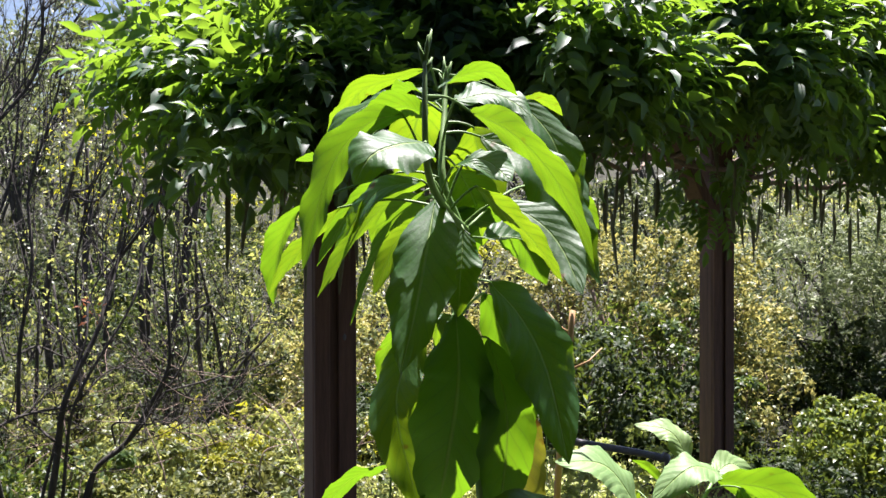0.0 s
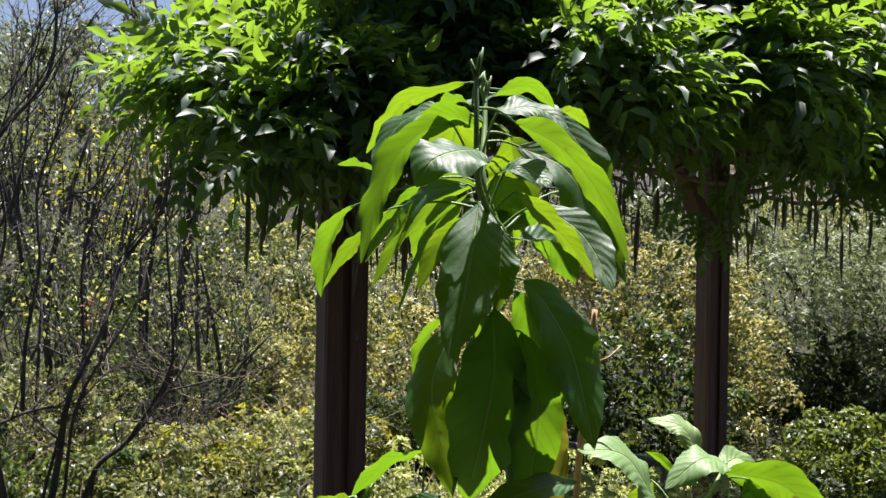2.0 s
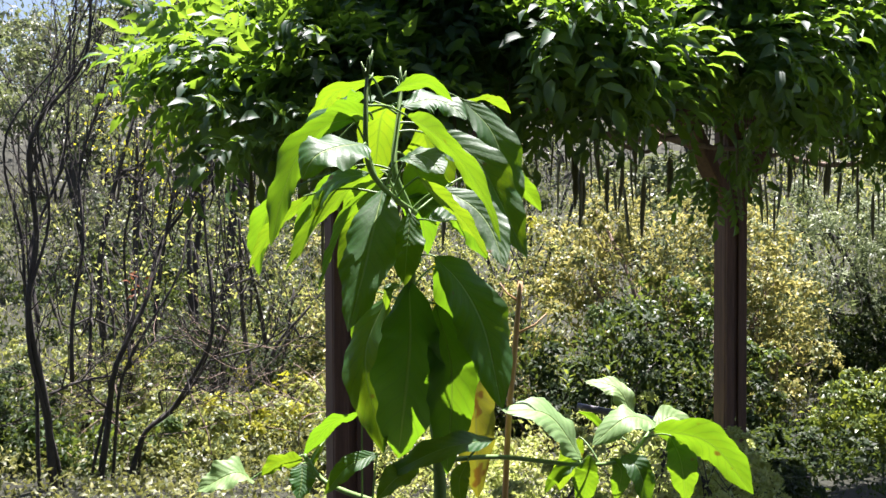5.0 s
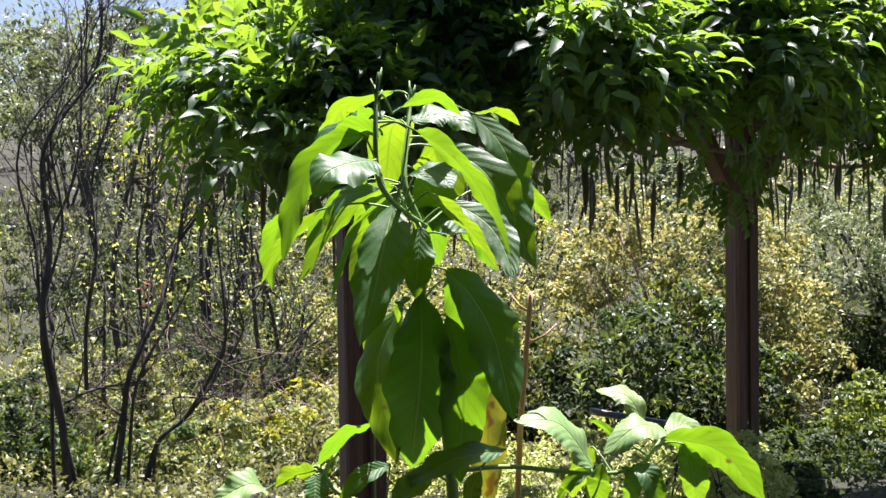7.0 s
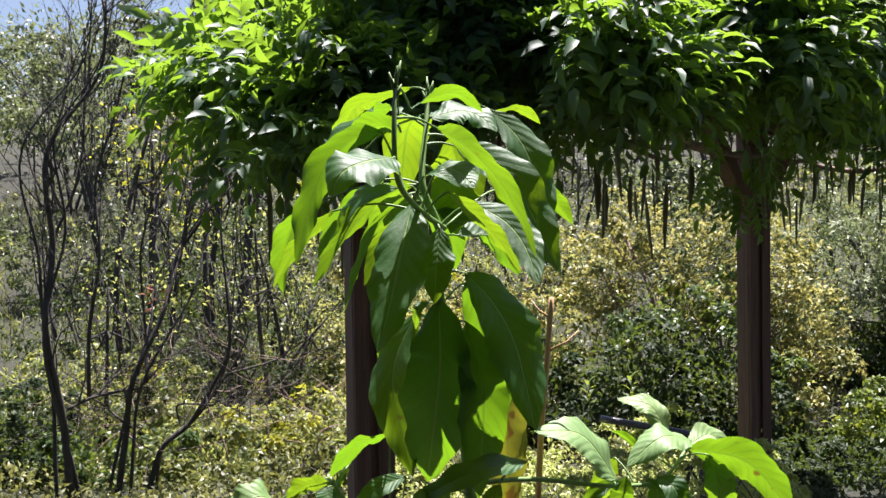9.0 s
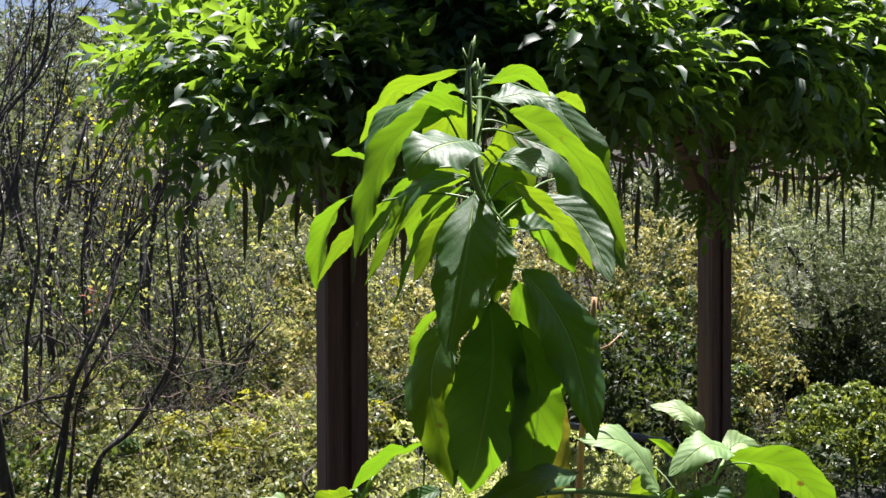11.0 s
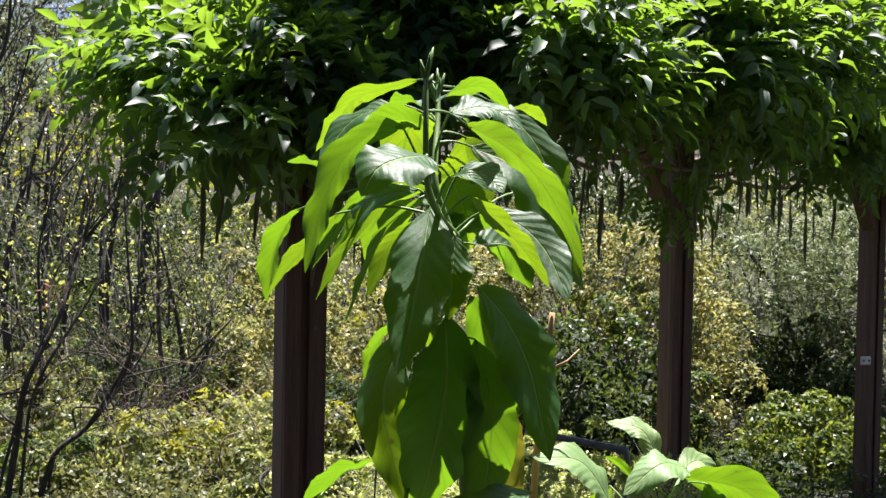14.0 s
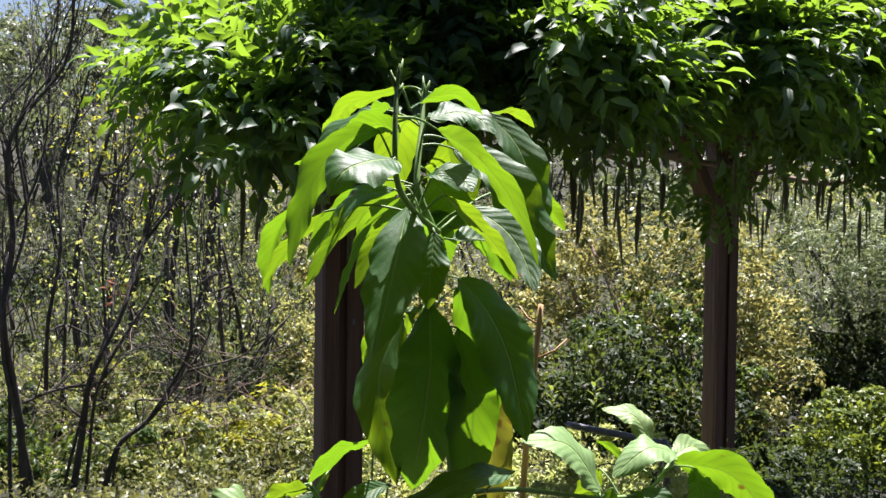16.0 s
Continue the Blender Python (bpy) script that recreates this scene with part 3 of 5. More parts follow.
def pod_mesh(length, bumps, phase):
    """A long flattened seed pod with swellings, hanging from a thin stalk at the origin."""
    n, sides = 18, 8
    f = np.linspace(0, 1, n)
    stalk = 0.36
    r = np.where(f < stalk, 0.0016, 0.0118 * np.sin(np.clip((f - stalk) / (1 - stalk), 0, 1) ** 0.75 * math.pi * 0.97 + 0.04) ** 0.6)
    r = r * (1 + 0.18 * np.cos(f * bumps * 6.28 + phase))
    x = 0.012 * np.sin(f * 3 + phase) * f
    path = np.stack([x, 0 * f, -f * length], -1)
    ang = np.arange(sides) / sides * 2 * np.pi
    v = path[:, None] + np.stack([np.cos(ang)[None] * r[:, None], 0.5 * np.sin(ang)[None] * r[:, None], 0 * r[:, None] * ang[None]], -1)
    i, j = np.meshgrid(np.arange(n - 1), np.arange(sides), indexing="ij")
    k = (j + 1) % sides
    fcs = np.stack([i * sides + j, i * sides + k, (i + 1) * sides + k, (i + 1) * sides + j], -1).reshape(-1, 4)
    return np_mesh("seed_pod", v.reshape(-1, 3), fcs)


POD_MESH = [pod_mesh(L, b, p) for L, b, p in ((0.3, 5, 0), (0.36, 6, 1), (0.42, 7, 2), (0.26, 4, 3), (0.48, 8, 4))]
for k in range(140):
    s = rw.uniform(-0.55, 0.5) if k < 26 else 0.5 + 5 * rw.rand() ** 1.3
    u = rw.uniform(-0.42, 0.75)
    ob = piece("seed_pod", POD_MESH[rw.randint(5)], M_POD, wisteria)
    m = pose(*on_pergola(s, u, rw.uniform(1.86, 2.14)), rw.uniform(-4, 4), rw.uniform(-4, 4), rw.uniform(0, 360))
    ob.matrix_basis = m @ Matrix.Scale(rw.uniform(0.5, 1.1), 4)

for k in range(11):
    ob = piece("seed_pod", POD_MESH[(1, 2, 4)[k % 3]], M_POD, wisteria)
    ob.matrix_basis = pose(*on_pergola(-0.42 + 0.05 * k, 0.1 + 0.16 * abs(math.sin(2.3 * k)), 1.86 + 0.07 * math.sin(1.9 * k)), 2 * math.sin(k), 2 * math.cos(k), 40 * k) @ Matrix.Scale(0.85 + 0.2 * math.sin(3.1 * k), 4)

# thin dry tendrils hanging beside a post
for k in range(9):
    x, y, z = on_pergola(2.45 + 0.09 * k, 0.25 + 0.12 * math.sin(2.3 * k), 2.06)
    drop = 0.28 + 0.12 * math.sin(1.7 * k)
    path = smooth_path([(x, y, z), (x + 0.02 * math.sin(k), y, z - drop * 0.5), (x + 0.03 * math.cos(k), y, z - drop), (x + 0.03 * math.cos(k) + 0.012, y, z - drop * 0.9)], 5)
    piece("tendril", tubes_mesh("tendril", [(path, (0.0022, 0.0014), 5)]), M_VINEWOOD, wisteria)

# ---- avocado ----
avocado = thing("avocado_plant", "tall young avocado plant with drooping glossy green leaves", "plant", at=(0.084, 1.9, 0.0))
STEM_BACK = [(0.085, 1.93, 0.0), (0.085, 1.9, 0.6), (0.084, 1.88, 1.177), (0.054, 1.84, 1.422), (0.043, 1.81, 1.49), (0.05, 1.77, 1.6), (0.025, 1.75, 1.68), (0.027, 1.80, 1.77), (0.028, 1.83, 1.826)]
STEM_FRONT = [(0.055, 1.765, 1.615), (0.03, 1.66, 1.64), (0.014, 1.56, 1.67), (0.01, 1.525, 1.706), (0.009, 1.535, 1.77), (0.009, 1.549, 1.805)]
STEM_RIGHT = [(0.084, 1.89, 1.2), (0.183, 1.95, 1.194), (0.329, 2.04, 1.162), (0.415, 2.10, 1.163), (0.472, 2.18, 1.205)]
STEM_LEFT = [(0.084, 1.89, 1.1), (-0.02, 1.95, 1.11), (-0.13, 2.02, 1.13), (-0.17, 2.02, 1.18)]
rings = []
for pts, radii, sides in ((STEM_BACK, (0.013, 0.011, 0.009, 0.007, 0.0045, 0.003), 10), (STEM_FRONT, (0.005, 0.0045, 0.004, 0.0035, 0.002), 8), (STEM_RIGHT, (0.0045, 0.004, 0.0036, 0.003), 8), (STEM_LEFT, (0.006, 0.005, 0.004), 8)):
    path = smooth_path(pts, 6)
    rings.append(path)
    local = path - np.array(avocado.location)
    piece("stem", tubes_mesh("stem", [(local, radii, sides)]), M_STEM, avocado)
nodes_path = np.vstack(rings)
# buds at the two tips
for (x, y, z), turn in (((0.009, 1.549, 1.812), 0.4), ((0.028, 1.83, 1.826), 1.7)):
    buds = []
    for k in range(5):
        a = turn + k * 1.6
        lean = np.array([math.cos(a), math.sin(a), 2.4 + 0.45 * k]) * 0.0085
        start = np.array([x, y, z - 0.026 + 0.004 * k]) - np.array(avocado.location)
        buds.append((np.array([start, start + lean * 0.6, start + lean]), (0.0026, 0.0028, 0.0009), 6))
    piece("bud", tubes_mesh("bud", buds), M_STEM, avocado, "narrow green shoot tips")
ra = np.random.RandomState(5)


def avocado_leaf(line, width, facing, fold=None, material=None, label=""):
    """A drooping blade along the midrib through the points of line; facing: the way its upper side looks, or the sideways and upward lean of the side that looks out over -y."""
    base = np.array(line[0])
    path = smooth_path(line, 12)
    run = np.concatenate([[0], np.cumsum(np.linalg.norm(np.diff(path, axis=0), axis=1))])
    rows, cols = 44, 13
    f = np.linspace(0, 1, rows)[:, None]
    rib = np.stack([np.interp(f[:, 0] * run[-1], run, path[:, k]) for k in range(3)], -1)
    tan = unit(np.gradient(rib, axis=0))
    want = np.array(facing if len(facing) == 3 else (facing[0], -1.0, facing[1]))
    nrm = unit(want - tan * (tan @ want)[:, None])
    upper = np.where(nrm[:, 2:] >= -0.05, 1.0, -1.0) if len(facing) == 2 else 1.0
    side = np.cross(tan, nrm)
    # ovate outline drawn out to a narrow tip, a little uneven on its two sides
    half = 0.5 * width * f**0.75 * (1 - f) ** 0.92 / 0.318
    half = np.maximum(half, 0.0006)
    c = np.linspace(-1, 1, cols)[None]
    ph, wave = ra.uniform(0, 6), ra.uniform(0.08, 0.2)
    fold = ra.uniform(0.3, 0.65) if fold is None else fold
    lift = fold * np.abs(c) ** 1.3 - 0.22 * np.abs(c) ** 2.6
    ripple = wave * np.abs(c) ** 2 * np.sin(f * (17 + 5 * math.sin(ph)) + ph + 1.3 * np.sign(c) + 1.5 * np.sin(f * 4 + ph)) + 0.028 * np.abs(c) * np.sin(f * 62 - np.abs(c) * 9)
    uneven = 1 + np.abs(c) ** 3 * (0.05 * np.sin(f * 21 + ph * 2 + np.sign(c) * 2) + 0.03 * np.sin(f * 47 + ph + np.sign(c)))
    v = rib[:, None] + side[:, None] * (c * half * uneven)[..., None] + (nrm * upper)[:, None] * ((lift + ripple) * half)[..., None]
    i, j = np.meshgrid(np.arange(rows - 1), np.arange(cols - 1), indexing="ij")
    fc = np.stack([i * cols + j, i * cols + j + 1, (i + 1) * cols + j + 1, (i + 1) * cols + j], -1).reshape(-1, 4)
    me = np_mesh("leaf", v.reshape(-1, 3) - np.array(avocado.location), fc)
    uv = np.stack([np.broadcast_to(0.5 + 0.5 * c, (rows, cols)), np.broadcast_to(f, (rows, cols))], -1).reshape(-1, 2)
    layer = me.uv_layers.new(name="UVMap")
    layer.data.foreach_set("uv", uv[fc.ravel()].astype(np.float32).ravel())
    leaf = piece("leaf", me, material or M_AVO, avocado, label)
    gap = np.linalg.norm(nodes_path - base + np.array([0, 0, 0.012]), axis=1)
    foot = nodes_path[gap.argmin()]
    bow = (foot + base) / 2 + np.array([0, 0, 0.08 * np.linalg.norm(base - foot)])
    path = smooth_path([foot, bow, base, base + (rib[2] - base) * 0.8], 5) - np.array(avocado.location)
    piece("petiole", tubes_mesh("petiole", [(path, (0.0021, 0.0017, 0.0015, 0.0006), 6)]), M_STEM, leaf)


avocado_leaf([(-0.001, 1.860, 1.837), (-0.042, 1.860, 1.825), (-0.090, 1.880, 1.811), (-0.122, 1.940, 1.781), (-0.158, 2.000, 1.740)], 0.046, (-0.4, 0.5, 1.0), 0.3)
avocado_leaf([(-0.029, 1.790, 1.795), (-0.078, 1.800, 1.780), (-0.109, 1.800, 1.752), (-0.132, 1.780, 1.700)], 0.060, (-0.5, 1.5), 0.15)
avocado_leaf([(-0.020, 1.620, 1.750), (-0.056, 1.600, 1.739), (-0.091, 1.585, 1.702), (-0.114, 1.575, 1.643), (-0.131, 1.570, 1.569)], 0.060, (-0.8, 0.6, 0.5), 0.35)
avocado_leaf([(0.011, 1.500, 1.707), (-0.016, 1.455, 1.701), (-0.043, 1.430, 1.687), (-0.059, 1.425, 1.658)], 0.084, (0.1, 1.3), 0.12)
avocado_leaf([(-0.155, 1.780, 1.649), (-0.179, 1.800, 1.627), (-0.200, 1.830, 1.584), (-0.212, 1.860, 1.512)], 0.050, (-0.8, 0.45, 0.6), 0.6)
avocado_leaf([(0.015, 1.700, 1.676), (-0.020, 1.690, 1.664), (-0.062, 1.680, 1.627), (-0.095, 1.660, 1.578), (-0.124, 1.640, 1.532)], 0.062, (-0.8, 0.35, 0.7), 0.5)
avocado_leaf([(0.005, 1.730, 1.665), (-0.044, 1.730, 1.612), (-0.092, 1.730, 1.493)], 0.050, (-0.8, 0.1, 0.5), 0.5)
avocado_leaf([(-0.031, 1.740, 1.688), (-0.090, 1.750, 1.644), (-0.140, 1.770, 1.567)], 0.050, (-0.8, 0.35, 0.7), 0.4)
avocado_leaf([(0.018, 1.660, 1.651), (0.010, 1.615, 1.598), (-0.002, 1.575, 1.528), (-0.019, 1.545, 1.452)], 0.080, (-0.25, 0.7), 0.2)
avocado_leaf([(0.060, 1.600, 1.751), (0.107, 1.530, 1.718), (0.146, 1.515, 1.675), (0.176, 1.510, 1.622), (0.191, 1.500, 1.577)], 0.058, (0.8, 0.55, 0.7), 0.3)
avocado_leaf([(0.067, 1.680, 1.667), (0.113, 1.670, 1.626), (0.147, 1.660, 1.588), (0.171, 1.655, 1.551)], 0.054, (0.8, 0.5, 0.7), 0.35)
avocado_leaf([(0.099, 1.740, 1.652), (0.146, 1.720, 1.625), (0.175, 1.700, 1.590), (0.196, 1.660, 1.535)], 0.060, (-0.2, 1.0), 0.25)
avocado_leaf([(0.021, 1.630, 1.781), (0.045, 1.660, 1.799), (0.084, 1.670, 1.806), (0.119, 1.690, 1.780)], 0.036, (0.2, 0.6, 1.0), 0.3)
avocado_leaf([(0.041, 1.700, 1.775), (0.085, 1.720, 1.786), (0.116, 1.720, 1.775), (0.138, 1.710, 1.754)], 0.060, (0.1, 1.5), 0.15)
avocado_leaf([(0.045, 1.800, 1.696), (0.069, 1.850, 1.651), (0.080, 1.900, 1.593)], 0.076, (0.1, -0.5), 0.2)
avocado_leaf([(0.056, 1.660, 1.702), (0.083, 1.650, 1.695), (0.109, 1.630, 1.671)], 0.052, (0.2, 1.0), 0.2)
avocado_leaf([(0.042, 1.800, 1.507), (0.045, 1.780, 1.412), (0.028, 1.840, 1.290), (0.010, 1.920, 1.196)], 0.112, (-0.1, -0.1), 0.2)
avocado_leaf([(0.085, 1.770, 1.547), (0.128, 1.790, 1.499), (0.163, 1.790, 1.428), (0.190, 1.770, 1.307)], 0.092, (0.4, 0.6), 0.22)
avocado_leaf([(0.080, 1.860, 1.527), (0.108, 1.870, 1.466), (0.132, 1.880, 1.398), (0.145, 1.900, 1.322)], 0.070, (0.3, 1.0, 0.4), 0.3)
avocado_leaf([(0.052, 1.720, 1.615), (0.049, 1.700, 1.564), (0.045, 1.690, 1.506)], 0.050, (0.2, 0.5), 0.3)
avocado_leaf([(0.005, 1.620, 1.774), (-0.016, 1.660, 1.785), (-0.038, 1.700, 1.773)], 0.032, (0.2, -1.2))
avocado_leaf([(0.010, 1.600, 1.748), (-0.026, 1.620, 1.758), (-0.074, 1.660, 1.731)], 0.048, (0.2, -1.0))
avocado_leaf([(-0.098, 1.680, 1.642), (-0.154, 1.680, 1.583), (-0.192, 1.700, 1.531)], 0.045, (-0.8, 0.35, 0.7), 0.4)
avocado_leaf([(-0.133, 2.000, 1.708), (-0.173, 2.050, 1.722), (-0.212, 2.080, 1.726)], 0.037, (0.2, -1.5))
avocado_leaf([(0.003, 1.620, 1.672), (-0.055, 1.640, 1.656), (-0.114, 1.700, 1.577)], 0.040, (-0.3, 0.9))
avocado_leaf([(0.077, 1.750, 1.604), (0.132, 1.780, 1.601), (0.190, 1.820, 1.553)], 0.062, (-0.3, 1.2))
avocado_leaf([(0.074, 1.800, 1.739), (0.153, 1.780, 1.694), (0.229, 1.760, 1.544)], 0.075, (0.2, 0.5), .3)
avocado_leaf([(0.125, 1.880, 1.801), (0.181, 1.870, 1.732), (0.212, 1.840, 1.594)], 0.068, (0.2, 0.8), .3)
avocado_leaf([(0.179, 1.950, 1.685), (0.222, 1.980, 1.660), (0.257, 2.000, 1.616)], 0.036, (-0.5, -0.4))
avocado_leaf([(0.124, 1.920, 1.802), (0.171, 1.980, 1.809), (0.204, 2.020, 1.789)], 0.032, (-0.4, -1.3))
avocado_leaf([(0.065, 1.800, 1.752), (0.077, 1.840, 1.688), (0.059, 1.860, 1.605)], 0.085, (0.2, 0.1))
avocado_leaf([(0.038, 1.620, 1.686), (0.061, 1.600, 1.691), (0.090, 1.600, 1.671)], 0.020, (0.2, 1.2))
avocado_leaf([(-0.008, 1.940, 1.473), (-0.045, 1.920, 1.368), (-0.009, 1.880, 1.213)], 0.085, (-0.4, 0.6), .2)
avocado_leaf([(-0.032, 1.940, 1.481), (-0.063, 1.980, 1.434), (-0.074, 2.000, 1.372)], 0.029, (0.8, -0.2))
avocado_leaf([(0.128, 1.920, 1.381), (0.142, 1.940, 1.281), (0.145, 1.980, 1.113)], 0.080, (0.3, 0.2), material=M_AVO_OLD)
avocado_leaf([(0.085, 1.800, 1.470), (0.110, 1.790, 1.360), (0.098, 1.850, 1.185)], 0.078, (0.2, 0.1), 0.25)
avocado_leaf([(0.038, 1.700, 1.508), (0.022, 1.680, 1.499), (0.015, 1.700, 1.467)], 0.018, (-0.2, 0.6))
avocado_leaf([(0.175, 1.860, 1.243), (0.091, 1.780, 1.241), (-0.009, 1.780, 1.190)], 0.045, (0.1, 1.0))
avocado_leaf([(-0.054, 1.940, 1.271), (-0.119, 2.000, 1.238), (-0.180, 2.070, 1.166)], 0.038, (0.3, -1.0))
avocado_leaf([(-0.262, 2.000, 1.139), (-0.283, 1.960, 1.159), (-0.344, 1.940, 1.131)], 0.066, (0.1, 1.2), material=M_AVO_YOUNG)
avocado_leaf([(-0.172, 2.020, 1.169), (-0.210, 2.000, 1.170), (-0.243, 2.000, 1.146)], 0.045, (0.2, -0.8))
avocado_leaf([(-0.169, 2.000, 1.168), (-0.167, 1.980, 1.142), (-0.170, 1.960, 1.112)], 0.045, (0.2, -0.1))
avocado_leaf([(-0.029, 1.950, 1.198), (-0.075, 1.920, 1.182), (-0.117, 1.920, 1.133)], 0.036, (0.3, 0.8))
avocado_leaf([(-0.139, 2.060, 1.197), (-0.157, 2.050, 1.167), (-0.170, 2.040, 1.136)], 0.013, (0.6, 0.3))
avocado_leaf([(0.051, 1.820, 1.208), (0.020, 1.760, 1.196), (-0.005, 1.740, 1.170)], 0.045, (0.2, 0.9))
avocado_leaf([(0.131, 1.900, 1.197), (0.116, 1.900, 1.163), (0.120, 1.900, 1.119)], 0.033, (0.2, 0.1))
avocado_leaf([(0.329, 2.040, 1.173), (0.268, 2.000, 1.258), (0.187, 1.960, 1.273)], 0.086, (0.1, 1.6), .15, material=M_AVO_YOUNG)
avocado_leaf([(0.438, 2.220, 1.217), (0.407, 2.230, 1.271), (0.346, 2.240, 1.283)], 0.053, (0.1, 1.6), .2, material=M_AVO_YOUNG)
avocado_leaf([(0.473, 2.160, 1.218), (0.414, 2.100, 1.236), (0.350, 2.080, 1.189)], 0.071, (0.1, 1.6), .15, material=M_AVO_YOUNG)
avocado_leaf([(0.381, 2.160, 1.200), (0.356, 2.160, 1.225), (0.329, 2.150, 1.239)], 0.017, (0.2, -0.9))
avocado_leaf([(0.484, 2.260, 1.192), (0.531, 2.300, 1.203), (0.573, 2.320, 1.157)], 0.054, (0.1, 1.5), material=M_AVO_YOUNG)
avocado_leaf([(0.469, 2.160, 1.204), (0.568, 2.120, 1.187), (0.649, 2.120, 1.092)], 0.085, (-0.4, -0.6), .3)
avocado_leaf([(0.496, 2.120, 1.201), (0.516, 2.120, 1.153), (0.535, 2.180, 1.058)], 0.057, (-0.2, -0.4))
avocado_leaf([(0.343, 2.000, 1.188), (0.334, 2.000, 1.149), (0.328, 2.040, 1.083)], 0.045, (-0.2, -0.4))
avocado_leaf([(0.405, 2.080, 1.170), (0.431, 2.050, 1.153), (0.450, 2.050, 1.086)], 0.047, (0.3, 0.4))
avocado_leaf([(0.331, 2.100, 1.199), (0.312, 2.120, 1.153), (0.295, 2.180, 1.082)], 0.049, (0.2, -0.4))
avocado_leaf([(0.325, 2.060, 1.166), (0.288, 2.040, 1.148), (0.262, 2.040, 1.109)], 0.026, (0.2, 0.2))
avocado_leaf([(0.383, 2.080, 1.166), (0.403, 2.080, 1.141), (0.396, 2.120, 1.079)], 0.036, (-0.1, -0.4))

# crown leaves on the far side of the stem, added to shade lower blades
for k in (0, 8, 9):
    a = radians(90 + 30 * math.sin(2.4 * k + 0.6))
    out = np.array([math.cos(a), math.sin(a), 0.0])
    foot = np.array([0.03, 1.76, 1.77 - 0.016 * k])
    reach = 0.17 + 0.03 * math.sin(5 * k)
    avocado_leaf([foot + out * 0.05 + np.array([0, 0, 0.015]), foot + out * (0.04 + reach * 0.65) + np.array([0, 0, 0.0]), foot + out * (0.05 + reach) + np.array([0, 0, -0.09 - 0.02 * math.cos(3 * k)])], 0.075, (0.15 * math.sin(k), -1.6))

# two more leaves, added out of sight behind the crown as shade casters
avocado_leaf([(0.03, 1.79, 1.63), (-0.03, 1.77, 1.605), (-0.065, 1.75, 1.53)], 0.045, (0.0, -1.5))
avocado_leaf([(0.06, 1.81, 1.63), (0.12, 1.83, 1.61), (0.165, 1.83, 1.54)], 0.085, (0.0, -1.5))
# bamboo cane beside the avocado
cane = thing("garden_cane", "thin tan wooden cane standing beside the avocado", "cane", at=(0.155, 2.03, 0))
cp = np.array([(0.155, 2.03, -0.1), (0.172, 2.03, 0.6), (0.195, 2.03, 1.184), (0.208, 2.03, 1.35), (0.22, 2.03, 1.492)]) - np.array((0.155, 2.03, 0))
piece("shaft", tubes_mesh("shaft", [(smooth_path(cp, 5), (0.0062, 0.0056, 0.0046), 9)]), M_CANE, cane)
for z, dx in ((1.40, 0.05), (1.455, -0.035)):
    f = cp[-1] * (z / 1.492)
    piece("twig_stub", tubes_mesh("twig_stub", [(np.array([f, f + np.array([dx * 0.6, 0.004, 0.014]), f + np.array([dx, 0.006, 0.034])]), (0.0028, 0.001), 6)]), M_CANE, cane)

# black pipe rail
rail = thing("pipe_rail", "black bent pipe rail over low plants", "rail", at=(0.93, 5.2, 0))
rp = np.array([(0.49, 5.2, 0.733), (0.84, 5.2, 0.672), (0.905, 5.2, 0.652), (0.935, 5.2, 0.6), (0.94, 5.2, -0.1)]) - np.array((0.93, 5.2, 0))
piece("bent_tube", tubes_mesh("bent_tube", [(smooth_path(rp, 6), (0.016, 0.016), 12)]), M_PIPE, rail)

# ---- shrubs ----


def cloud(n, blobs, rnd, inner=0.3):
    """Places and outward ways in a union of ellipsoids, most near the skin."""
    w = np.array([b[3] * b[4] + b[4] * b[5] + b[3] * b[5] for b in blobs])
    which = rnd.choice(len(blobs), n, p=w / w.sum())
    b = np.array(blobs, float)[which]
    d = unit(rnd.normal(0, 1, (n, 3)))
    r = np.where(rnd.rand(n) < inner, rnd.uniform(0.3, 0.85, n), rnd.uniform(0.82, 1.12, n))
    wob = 1 + 0.16 * np.sin(d[:, 0] * 6 + b[:, 0] * 5) * np.cos(d[:, 2] * 7 + b[:, 1]) + 0.1 * np.sin(d[:, 1] * 11 + d[:, 0] * 9)
    return b[:, :3] + d * b[:, 3:] * (r * wob)[:, None], d


